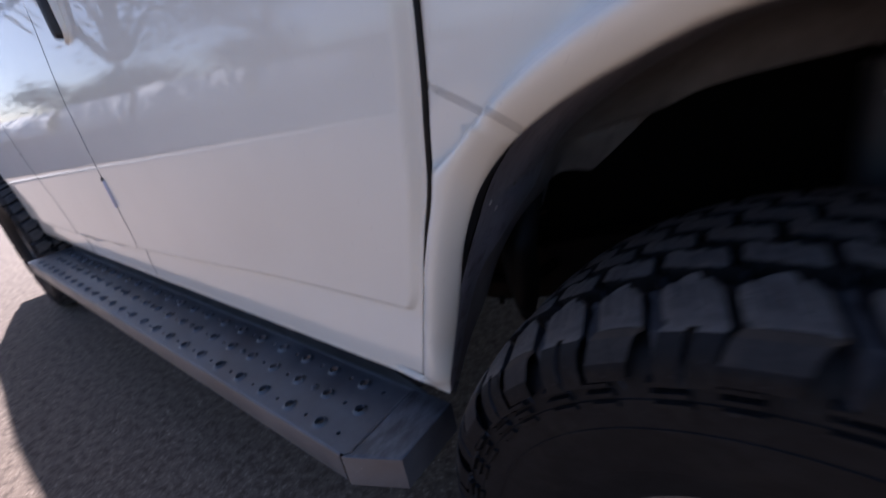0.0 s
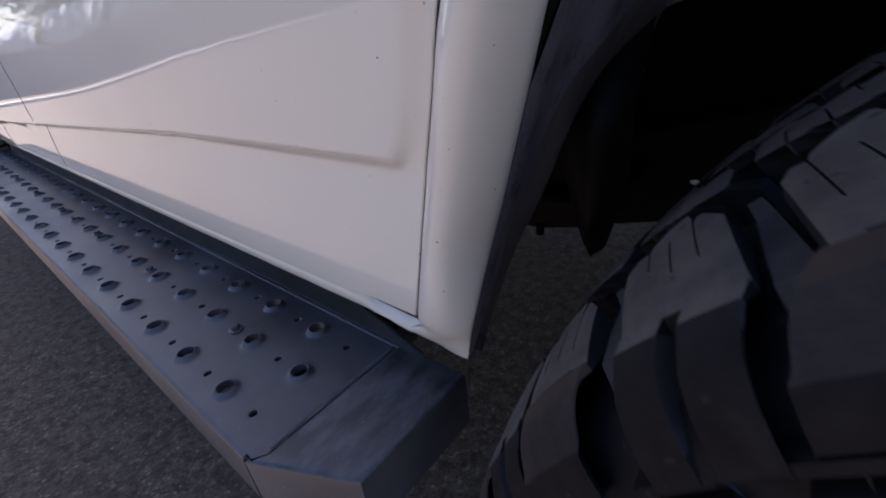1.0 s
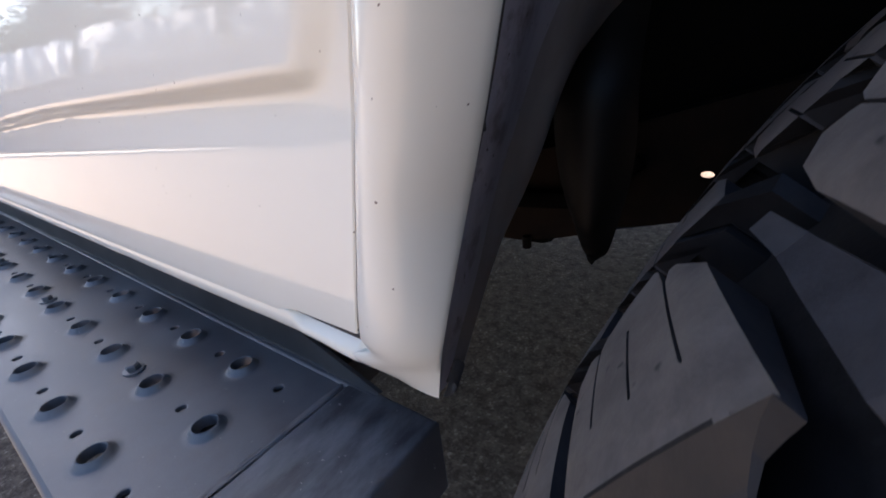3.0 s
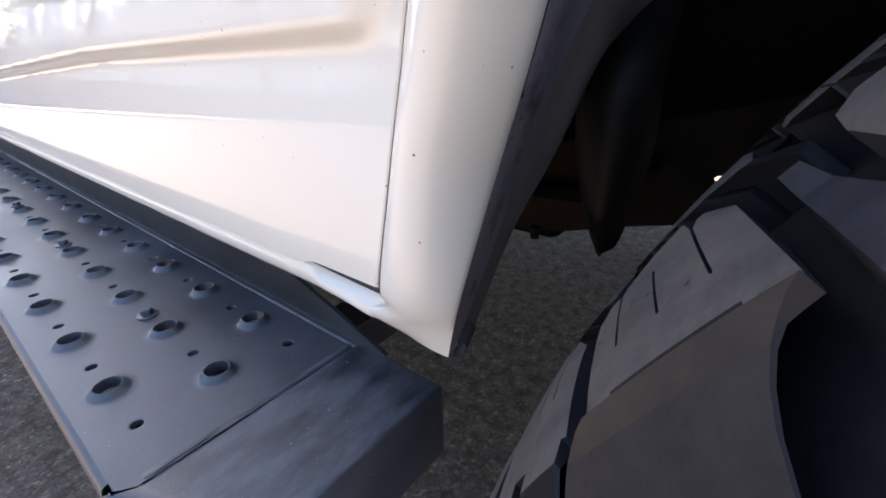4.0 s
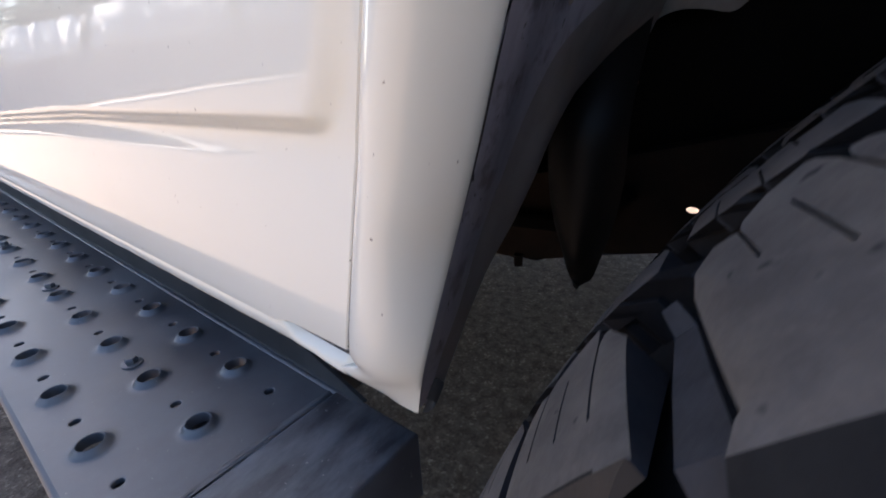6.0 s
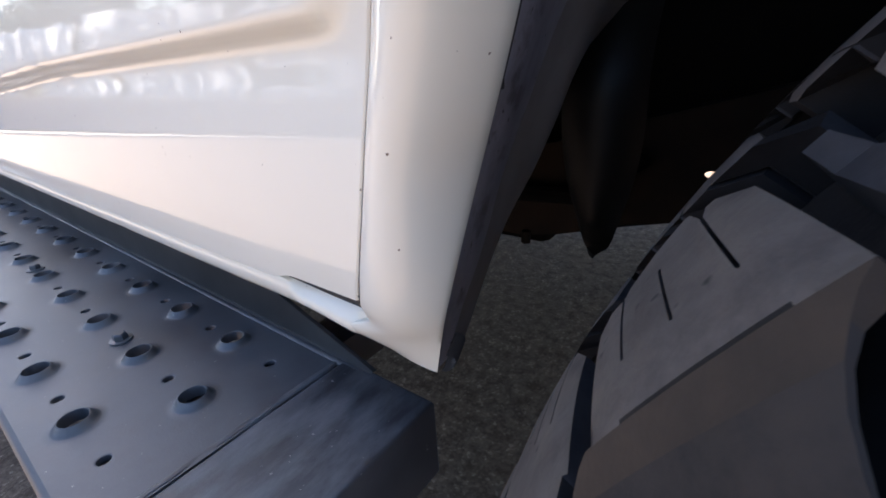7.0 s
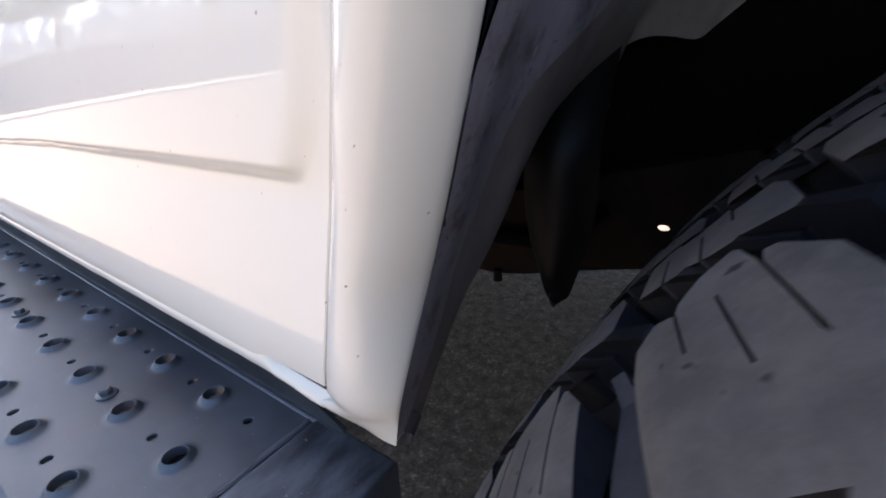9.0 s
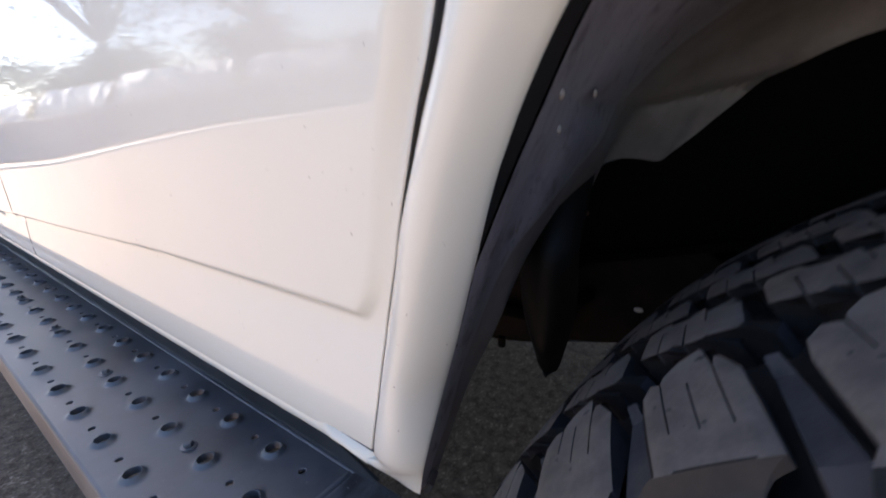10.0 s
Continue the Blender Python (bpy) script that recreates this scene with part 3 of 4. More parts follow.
part("door_seal_and_shadow", bm, SEAL, suv, "black rubber door seal")
# Added black bead: gives the door gap its shade and hides the lit hem.
bm = bmesh.new()
pts, thick = [], []
for k in range(91):
    z = 0.510 + 0.69 * k / 90
    gap = 0.0022 + 0.0062 * smooth(0.68, 0.80, z)
    pts.append((edge_x(z) + 0.0006 + 0.5 * gap, side_y(edge_x(z), z) + 0.0010, z))
    thick.append(0.0003 + 0.46 * gap)
tube(bm, pts, thick, 8)
part("gap_shade_bead", bm, FLAP, suv, "black bead standing for the shade in the gap before the door")
bm = bmesh.new()
grid(bm, [[(MID_X + 0.03, 0.052, z), (MID_X - 0.03, 0.052, z)] for z in (0.51, 0.8, 1.2)])
part("door_seal_and_shadow", bm, SEAL, suv, "black rubber door seal")
bm = bmesh.new()
grid(bm, [[(dogleg(z) + 0.03, 0.058, z), (dogleg(z) - 0.03, 0.058, z)] for z in (0.51, 0.6, 0.7, 0.8, 0.95, 1.2)])
part("door_seal_and_shadow", bm, SEAL, suv, "black rubber door seal")
bm = bmesh.new()
grid(bm, [[lip_at(s) + Vector((-0.10, 0.030, 0.07)), lip_at(s) + Vector((-0.002, 0.010, 0.002))] for s in (0.62, 0.6605, 0.70)])
part("seam_filler", bm, SEAL, suv, "dark sealant behind the fender seam")

# Two more added beads, covering bright hems so these gaps look shaded.
bm = bmesh.new()
tube(bm, [(MID_X - 0.0008, side_y(MID_X, z) + 0.0012, z) for z in (0.508 + 0.014 * k for k in range(50))], 0.0019, 6)
part("gap_shade_bead", bm, SEAL, suv, "dark bead added as gap shade between the doors")
bm = bmesh.new()
tube(bm, [(dogleg(z) - 0.0010, side_y(dogleg(z), z) + 0.0012, z) for z in (0.508 + 0.014 * k for k in range(50))], 0.0020, 6)
part("gap_shade_bead", bm, SEAL, suv, "dark bead added as gap shade behind the rear door")

# Bright guard on the rear edge of the front door.
bm = bmesh.new()
box(bm, (MID_X - 0.001, 0.019, 0.722), (MID_X + 0.012, 0.036, 0.798), 0.0035)
part("edge_guard", bm, plain("pale_trim", (0.55, 0.54, 0.62), (0.62, 0.60, 0.68), 0.3, 40.0, relief=0), front_door, "pale plastic door edge guard")
bm = bmesh.new()
box(bm, (MID_X - 0.002, 0.018, 0.797), (MID_X + 0.010, 0.032, 0.805), 0.002)
part("guard_clip", bm, SEAL, front_door, "dark clip")

# Door handle: an upright grip in a painted surround.
def capsule(bm, cx, z0, z1, half, rings):
    """Rounded upright loops on the door; rings: (grow, y)."""
    n = 12
    loops = []
    for grow, y in rings:
        r = half + grow
        loop = [(cx + r * math.cos(a), y, z1 + r * math.sin(a)) for a in (math.pi * k / n for k in range(n + 1))]
        loop += [(cx + r * math.cos(a), y, z0 + r * math.sin(a)) for a in (math.pi + math.pi * k / n for k in range(n + 1))]
        loops.append(loop)
    vs = grid(bm, loops, True)
    bm.faces.new(vs[-1])


HX = -0.690
bm = bmesh.new()
capsule(bm, HX, 1.118, 1.215, 0.020, [(0.004, 0.036), (0.003, 0.0245), (0.001, 0.0225), (-0.003, 0.0225), (-0.005, 0.0260), (-0.0055, 0.0290)])
surround = part("handle_surround", bm, WHITE, front_door, "white painted handle surround", 40)
bm = bmesh.new()
capsule(bm, HX, 1.116, 1.215, 0.0125, [(0.0, 0.030), (0.0005, 0.018), (-0.002, 0.012), (-0.006, 0.010)])
part("door_handle", bm, PLASTIC, front_door, "black upright door handle", 40)

# Upper body, bonnet, roof and the far side, closed all round.
def shell():
    bm = bmesh.new()
    # cabin above the beltline
    def ring(z, inset, x0, x1):
        return [(x0, 0.05 + inset, z), (x1, 0.05 + inset, z), (x1, FAR_Y - inset, z), (x0, FAR_Y - inset, z)]
    vs = grid(bm, [ring(1.22, 0.0, 0.235, -3.78), ring(1.30, 0.015, 0.20, -3.78), ring(1.74, 0.13, -0.45, -3.70), ring(1.84, 0.20, -0.62, -3.62), ring(1.88, 0.36, -0.80, -3.45)], True)
    bm.faces.new(vs[-1])
    return part("cabin", bm, WHITE, suv, "white cabin and roof", 30)


cabin = shell()
for name, xs, label in (("window", (0.02, -0.30, -0.78, -0.80), "dark tinted front side window"), ("window", (-0.86, -0.86, -1.70, -1.70), "dark tinted rear side window"), ("window", (-1.80, -1.80, -3.55, -3.50), "dark tinted cargo window")):
    bm = bmesh.new()
    a, b = 1.32, 1.70
    ya, yb = 0.05 + 0.015 + 0.115 * 0.045 - 0.012, 0.05 + 0.015 + 0.115 * 0.91 - 0.012
    grid(bm, [[(xs[0], ya, a), (xs[3], ya, a)], [(xs[1], yb, b), (xs[2], yb, b)]])
    thicken(bm, 0.005)
    part(name, bm, GLASS, cabin, label)

bm = bmesh.new()
rows = []
for x, z in ((0.235, 1.215), (0.6, 1.19), (1.1, 1.15), (1.45, 1.08)):
    rows.append([(x, 0.022 + u * (FAR_Y - 0.044) / 12, z + 0.035 * math.sin(math.pi * u / 12) ** 0.5) for u in range(13)])
grid(bm, rows)
part("bonnet", bm, WHITE, suv, "white bonnet")
bm = bmesh.new()
grid(bm, [[(x, 0.024, z) for z in (1.10 - 0.02 * (x - 0.6) ** 2, 1.16, 1.216)] for x in (0.24, 0.33, 0.45, 0.6, 0.8, 1.0, 1.2)])
grid(bm, [[(1.2, 0.024, 0.47), (1.2, 0.024, 1.2)], [(1.45, 0.03, 0.47), (1.45, 0.03, 1.09)], [(1.47, 0.3, 0.45), (1.47, 0.3, 1.08)], [(1.47, FAR_Y - 0.3, 0.45), (1.47, FAR_Y - 0.3, 1.08)], [(1.45, FAR_Y, 0.47), (1.45, FAR_Y, 1.09)], [(1.2, FAR_Y, 0.47), (1.2, FAR_Y, 1.2)]])
grid(bm, [[(x, 0.024, 0.5), (x, 0.024, 1.2)] for x in (1.035, 1.2)])
part("front_end", bm, WHITE, suv, "white front end")
bm = bmesh.new()
grid(bm, [[(-3.78, 0.04, z), (-3.78, FAR_Y, z)] for z in (0.49, 0.9, 1.22)])
grid(bm, [[(x, FAR_Y, z) for z in (0.47, 0.95, 1.22)] for x in (-3.78, -2, 0, 0.14)])
grid(bm, [[(x, FAR_Y, z) for z in (0.95, 1.22)] for x in (0.14, 1.2)])
part("far_side", bm, WHITE, suv, "white tailgate and far side")

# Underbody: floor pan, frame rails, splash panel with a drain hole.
# UNDER carries the shade of the floor and bulkhead in its colour.
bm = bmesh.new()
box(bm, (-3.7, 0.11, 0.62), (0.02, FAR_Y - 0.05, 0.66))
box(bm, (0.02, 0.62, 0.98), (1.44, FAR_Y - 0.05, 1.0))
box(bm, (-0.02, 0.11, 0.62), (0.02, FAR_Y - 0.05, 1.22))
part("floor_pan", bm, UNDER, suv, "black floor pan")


RAIL = [(-3.6, 0.40), (-1.6, 0.371), (0.005, 0.371), (0.06, 0.383), (0.131, 0.4050), (0.331, 0.4585), (0.45, 0.475), (1.40, 0.475)]


def rail(y, side, hole):
    """An open channel: web, two flanges, and where asked a small drilled hole through the web."""
    bm = bmesh.new()
    for (xa, za), (xb, zb) in zip(RAIL, RAIL[1:]):
        if hole and xa == 0.131:
            n, (hx, hz) = 24, hole
            corners = [(xa, za), (xb, zb), (xb, zb + 0.13), (xa, za + 0.13)]
            edge = []
            for k in range(n):
                a = 2 * math.pi * (k + 0.5) / n - math.pi
                c, s = math.cos(a), math.sin(a)
                best = 9.0
                for (px, pz), (qx, qz) in zip(corners, corners[1:] + corners[:1]):
                    ex, ez = qx - px, qz - pz
                    den = c * ez - s * ex
                    if abs(den) > 1e-9:
                        t = ((px - hx) * ez - (pz - hz) * ex) / den
                        w = ((px - hx) * s - (pz - hz) * c) / den
                        if t > 0 and -1e-6 <= w <= 1 + 1e-6:
                            best = min(best, t)
                edge.append((hx + best * c, y, hz + best * s))
            angles = [2 * math.pi * (k + 0.5) / n - math.pi for k in range(n)]
            grid(bm, [edge, [(hx + 0.0068 * math.cos(a), y, hz + 0.0040 * math.sin(a)) for a in angles], [(hx + 0.0068 * math.cos(a), y + side * 0.003, hz + 0.0040 * math.sin(a)) for a in angles]], True)
        else:
            grid(bm, [[(xa, y, za), (xa, y, za + 0.13)], [(xb, y, zb), (xb, y, zb + 0.13)]])
        grid(bm, [[(xa, y, za), (xa, y + side * 0.05, za)], [(xb, y, zb), (xb, y + side * 0.05, zb)]])
        grid(bm, [[(xa, y, za + 0.13), (xa, y + side * 0.05, za + 0.13)], [(xb, y, zb + 0.13), (xb, y + side * 0.05, zb + 0.13)]])
    bmesh.ops.remove_doubles(bm, verts=bm.verts, dist=1e-6)
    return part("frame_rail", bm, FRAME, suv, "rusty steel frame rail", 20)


rail(0.470, 1, (0.2280, 0.4838))
rail(1.40, -1, None)
bm = bmesh.new()
tube(bm, [(0.010, 0.466, 0.380), (0.010, 0.466, 0.362)], 0.007, 10)
part("frame_bolt", bm, FRAME, suv, "rusty bolt below the frame rail")
bm = bmesh.new()
tube(bm, [(-0.30, 0.452, 0.437), (-0.02, 0.452, 0.440), (0.10, 0.452, 0.447), (0.16, 0.46, 0.50)], 0.011, 10)
part("brake_pipe", bm, UNDER, suv, "black pipe along the frame rail")

# Added box, out of view: keeps far-side light off the ground below.
bm = bmesh.new()
box(bm, (-2.30, 0.62, 0.29), (-0.02, 1.32, 0.46), 0.02)
part("underfloor_light_block", bm, UNDER, suv, "unseen black box under the floor that blocks light from the far side")

# Splash panel between wheel and engine; its deep shade is held in UNDER's colour.
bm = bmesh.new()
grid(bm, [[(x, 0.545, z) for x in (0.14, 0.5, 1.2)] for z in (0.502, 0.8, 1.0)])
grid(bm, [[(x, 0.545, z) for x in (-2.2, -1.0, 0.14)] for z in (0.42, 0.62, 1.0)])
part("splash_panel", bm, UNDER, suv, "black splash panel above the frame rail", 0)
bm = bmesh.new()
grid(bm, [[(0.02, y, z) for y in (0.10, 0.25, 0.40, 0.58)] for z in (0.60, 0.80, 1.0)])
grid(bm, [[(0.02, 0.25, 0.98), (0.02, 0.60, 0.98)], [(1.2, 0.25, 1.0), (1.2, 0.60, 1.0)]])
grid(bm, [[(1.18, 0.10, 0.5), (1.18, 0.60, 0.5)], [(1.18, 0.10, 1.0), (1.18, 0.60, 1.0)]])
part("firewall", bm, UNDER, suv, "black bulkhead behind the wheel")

# Hanging rubber flap behind the wheel, its shade put into the colour.
bm = bmesh.new()
LEFT = [(0.424, 0.1510), (0.427, 0.145), (0.434, 0.1395), (0.447, 0.134), (0.468, 0.127), (0.490, 0.119), (0.520, 0.112), (0.555, 0.108), (0.600, 0.108), (0.650, 0.112), (0.72, 0.122)]
RIGHT = [(0.424, 0.1540), (0.427, 0.158), (0.434, 0.1615), (0.447, 0.165), (0.468, 0.170), (0.490, 0.175), (0.515, 0.179), (0.550, 0.181), (0.600, 0.179), (0.650, 0.176), (0.72, 0.172)]
rows = []
for k in range(31):
    z = 0.424 + 0.296 * (k / 30) ** 1.5
    a, b = float(lerp(LEFT, z)[0]), float(lerp(RIGHT, z)[0])
    rows.append([(a + (b - a) * u, 0.334 - 0.020 * math.sin(math.pi * u) ** 0.8 * smooth(0.424, 0.47, z) + 0.012 * u + 0.07 * smooth(0.58, 0.72, z), z) for u in [v / 12 for v in range(13)]])
grid(bm, rows)
thicken(bm, 0.006)
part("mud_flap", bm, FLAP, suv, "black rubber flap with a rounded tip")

bm = bmesh.new()
tube(bm, [(0.118, 0.402, 0.6215), (0.130, 0.412, 0.6245), (0.148, 0.430, 0.6260), (0.158, 0.440, 0.6240)], [0.0025, 0.0035, 0.0035, 0.0025], 8)
part("body_bracket", bm, plain("surface_rust", (0.050, 0.022, 0.010), (0.110, 0.050, 0.022), 0.8, 60.0), suv, "small rusty bracket under the wheel house edge")

# Shock absorber beyond the tyre.
bm = bmesh.new()
tube(bm, [(0.60, 0.36, 0.98), (0.605, 0.35, 0.86)], 0.012, 14)
tube(bm, [(0.605, 0.35, 0.86), (0.62, 0.33, 0.50)], 0.030, 16)
shock = part("shock_absorber", bm, PLASTIC, suv, "dark shock absorber")
bm = bmesh.new()
tube(bm, [(0.600, 0.318, 0.835), (0.606, 0.318, 0.828), (0.61, 0.322, 0.815)], [0.004, 0.006, 0.004], 8)
part("nut", bm, STEEL, shock, "bare steel nut")
bm = bmesh.new()
tube(bm, [(0.60, 0.20, 0.40), (0.60, FAR_Y - 0.20, 0.40)], 0.045, 14)
part("front_axle", bm, UNDER, suv, "black front axle tube")
bm = bmesh.new()
tube(bm, [(REAR_X, 0.20, 0.40), (REAR_X, FAR_Y - 0.20, 0.40)], 0.045, 14)
part("rear_axle", bm, UNDER, suv, "black rear axle tube")
bm = bmesh.new()
rows = []
for k in range(21):
    a = math.pi * k / 20
    rows.append([(REAR_X + 0.50 * math.cos(a), y, 0.46 + 0.50 * math.sin(a)) for y in (0.06, 0.3, 0.5)])
grid(bm, rows)
grid(bm, [[(REAR_X - 0.5, 0.5, z), (REAR_X + 0.5, 0.5, z)] for z in (0.46, 0.98)])
part("rear_wheel_house", bm, UNDER, suv, "black rear wheel house")


# ---- wheels ----
PAIRS = 21
PITCH = 2 * math.pi / PAIRS
HALF_W = 0.135
SHEAR = 0.75     # radians per metre: shoulder blocks lean forward towards the middle
EDGE_Y = -0.1350


def crown(y):
    """Radius of the tread across the tyre; y from -HALF_W (outer face) to HALF_W."""
    return 0.3878 - 0.0110 * (abs(y) / 0.1225) ** 3.0


def polar(r, a, y):
    return (r * math.cos(a), y, r * math.sin(a))


def block_mesh(name, a0, a1, inner, outer_y, sipes, skirt, material, ledge=False, lean=0.0):
    """One tread block about angle 0: a grid over angle and width, with sipes sunk in, walls and, on the shoulder, a stepped skirt.
    inner: width position of the inner edge by share of the angle; skirt: (radius, y) rows down the sidewall."""
    bm = bmesh.new()
    cuts = sorted({0.0, 1.0} | {u for u, _ in inner} | {s + d for s, _, _ in sipes for d in (-0.0085, -0.0065, 0.0065, 0.0085)} | {0.425, 0.44, 0.58, 0.595})
    ys = sorted({0.0, 0.012, 0.14, 0.28, 0.42, 0.56, 0.71, 0.86, 1.0} | {round(v + d, 4) for _, v0, v1 in sipes for v, d in ((v0, 0.0), (v0, -0.012), (v1, 0.0), (v1, 0.012)) if 0.02 < v < 0.99})
    top = []
    for u in cuts:
        a = a0 + (a1 - a0) * u
        yi = inner[0][1]
        for (ua, va), (ub, vb) in zip(inner, inner[1:]):
            if ua <= u <= ub and ub > ua:
                yi = va + (vb - va) * (u - ua) / (ub - ua)
        row = []
        for v in ys:
            yo = outer_y if isinstance(outer_y, float) else float(np.interp(u, [p[0] for p in outer_y], [p[1] for p in outer_y]))
            y = yi + (yo - yi) * v
            r = crown(y) - 0.0012 * (abs(2 * u - 1) ** 14)
            for s, v0, v1 in sipes:
                if abs(u - s) < 0.0075 and v0 <= v <= v1:
                    r -= 0.005
            row.append(polar(r, a + lean * (y - EDGE_Y), y))
        row += [polar(r, a + 0.006 * k, y) for k, (r, y) in enumerate(skirt(u))]
        top.append(row)
    vs = grid(bm, top)
    foot = 0.3690
    # walls down to the carcass
    def down(p, r):
        v = Vector((p.co.x, 0, p.co.z)).normalized() * r
        return bm.verts.new((v.x, p.co.y, v.z))
    loop = [row[0] for row in vs] + vs[-1][1:] + [row[-1] for row in reversed(vs[:-1])] + list(reversed(vs[0][1:-1]))
    low = [down(p, min(foot, math.hypot(p.co.x, p.co.z) - 0.001)) for p in loop]
    for p, v in zip(loop, low):
        if ledge is not None and p in [row[-1] for row in vs]:
            v.co.y += 0.008
    for k in range(len(loop)):
        j = (k + 1) % len(loop)
        bm.faces.new((loop[k], loop[j], low[j], low[k]))
    bmesh.ops.recalc_face_normals(bm, faces=bm.faces)
    me = bpy.data.meshes.new(name)
    bm.to_mesh(me)
    bm.free()
    shade(me, 36)
    me.materials.append(material)
    if ledge:
        me.materials.append(LEDGE)
        me.materials.append(DUSTY)
        for p in me.polygons:
            c = p.center
            r = math.hypot(c.x, c.z)
            if c.y < -0.1360 and 0.3530 < r < 0.3755:
                p.material_index = 1 if r > 0.3690 else 2
    me.materials.append(SKYLIT_GROOVE)
    me.materials.append(TREAD)
    for p in me.polygons:
        c = p.center
        r = math.hypot(c.x, c.z)
        out = (p.normal.x * c.x + p.normal.z * c.z) / r
        if out < 0.5 and p.normal.y > -0.45:
            p.material_index = len(me.materials) - 2
        if abs(r - crown(c.y)) < 0.0014 and (p.normal.x * c.x + p.normal.z * c.z) / r > 0.85:
            p.material_index = len(me.materials) - 1
    return me


def skirt_short(u):
    """Below the tread edge: a soft worn slope, then a ledge out to the sidewall."""
    return [(0.3727, -0.1356), (0.3718, -0.1370), (0.3704, -0.1390), (0.3686, -0.1412), (0.3660, -0.1440), (0.3622, -0.1472), (0.3570, -0.1508), (0.3545, -0.1532), (0.3470, -0.1548), (0.3400, -0.1550), (0.3385, -0.1515)]


def skirt_long(u):
    dip = 0.0075 if 0.435 < u < 0.585 else 0.0
    return [(0.3724, -0.1362), (0.3705 - dip * 0.5, -0.1400 + dip * 0.6), (0.3660 - dip, -0.1448 + dip), (0.3610 - dip, -0.1490 + dip), (0.3530, -0.1528 + dip), (0.3440, -0.1548 + dip * 0.3), (0.3360, -0.1550), (0.3345, -0.1515)]


def build_wheel():
    # rim as the wheel's own mesh
    bm = bmesh.new()
    prof = [(0.186, 0.11), (0.181, 0.06), (0.168, 0.02), (0.168, -0.06), (0.178, -0.095), (0.189, -0.112), (0.193, -0.112), (0.193, -0.106)]
    grid(bm, [[polar(r, 2 * math.pi * k / 48, y) for r, y in prof] for k in range(49)])
    disc = [(0.170, -0.05), (0.150, -0.062), (0.12, -0.058), (0.085, -0.075), (0.05, -0.082), (0.001, -0.084)]
    grid(bm, [[polar(r, 2 * math.pi * k / 48, y) for r, y in disc] for k in range(49)])
    bmesh.ops.remove_doubles(bm, verts=bm.verts, dist=1e-6)
    wheel = part("wheel", bm, plain("rim_grey", (0.10, 0.10, 0.105), (0.16, 0.16, 0.165), 0.4, 20.0, 0.6), suv, "dark grey steel wheel with an all-terrain tyre")
    # carcass
    bm = bmesh.new()
    prof = [(0.188, -0.106), (0.212, -0.130), (0.255, -0.146), (0.285, -0.152), (0.315, -0.151), (0.337, -0.148), (0.353, -0.140), (0.3635, -0.122), (0.369, -0.090), (0.371, 0.0)]
    prof = prof + [(r, -y) for r, y in reversed(prof[:-1])]
    grid(bm, [[polar(r, 2 * math.pi * k / 92, y) for r, y in prof] for k in range(93)])
    bmesh.ops.remove_doubles(bm, verts=bm.verts, dist=1e-6)
    # moulded rings and small lugs on the sidewall
    for r, w in ((0.320, 0.002), (0.295, 0.0016), (0.246, 0.002)):
        y = float(np.interp(r, [0.205, 0.225, 0.255, 0.285, 0.315, 0.337], [-0.108, -0.130, -0.146, -0.152, -0.151, -0.148]))
        grid(bm, [[polar(r + d, 2 * math.pi * k / 92, y + e) for d, e in ((-w, 0.001), (-w * 0.5, -0.0012), (w * 0.5, -0.0012), (w, 0.001))] for k in range(93)])
    for k in range(PAIRS):
        for mid, half in ((0.5725, 0.24), (1.456, 0.27)):
            a0, a1 = k * PITCH + (mid - half) * PITCH / 2, k * PITCH + (mid + half) * PITCH / 2
            for r0 in (0.3345, 0.3255, 0.3165):
                ring = [(r0 + d, y) for d, y in ((-0.0008, -0.1470), (0.0004, -0.1545), (0.0040, -0.1545), (0.0052, -0.1470))]
                grid(bm, [[polar(r - 0.004, a0 - 0.002, -0.1470) for r, y in ring], [polar(r, a0, y) for r, y in ring], [polar(r, a1, y) for r, y in ring], [polar(r - 0.004, a1 + 0.002, -0.1470) for r, y in ring]])
    part("tyre", bm, RUBBER, wheel, "black dusty rubber tyre carcass")
    # outer shoulder blocks, alternately short and long
    h = PITCH / 2
    long_in = [(0, -0.0955), (0.14, -0.0868), (0.20, -0.0862), (0.24, -0.0925), (0.27, -0.0790), (0.30, -0.0768), (0.50, -0.0805), (0.65, -0.0872), (0.69, -0.0918), (0.73, -0.0908), (0.82, -0.0903), (0.95, -0.0962), (1, -0.1045)]
    short_in = [(0, -0.0985), (0.12, -0.0898), (0.17, -0.0890), (0.211, -0.0955), (0.25, -0.0820), (0.28, -0.0798), (0.50, -0.0835), (0.70, -0.0902), (0.748, -0.0948), (0.79, -0.0938), (0.86, -0.0933), (0.96, -0.0992), (1, -0.1075)]
    short_cuts = [(0.211, 0.0, 0.70), (0.479, 0.33, 0.75), (0.748, 0.0, 0.66)]
    long_cuts = [(0.24, 0.0, 0.57), (0.47, 0.26, 0.66), (0.69, 0.0, 0.35)]
    # two pitches, as tyres have them
    narrow = block_mesh("tread_block", -h * 0.379, h * 0.286, short_in, EDGE_Y, short_cuts, skirt_short, RUBBER, True, SHEAR)
    wide = block_mesh("tread_block", -h * 0.349, h * 0.480, short_in, EDGE_Y, short_cuts, skirt_short, RUBBER, True, SHEAR)
    long = block_mesh("tread_block", -h * 0.446, h * 0.319, long_in, EDGE_Y, long_cuts, skirt_long, RUBBER, False, SHEAR)
    brief = block_mesh("tread_block", -h * 0.380, h * 0.360, long_in, EDGE_Y, long_cuts, skirt_long, RUBBER, False, SHEAR)
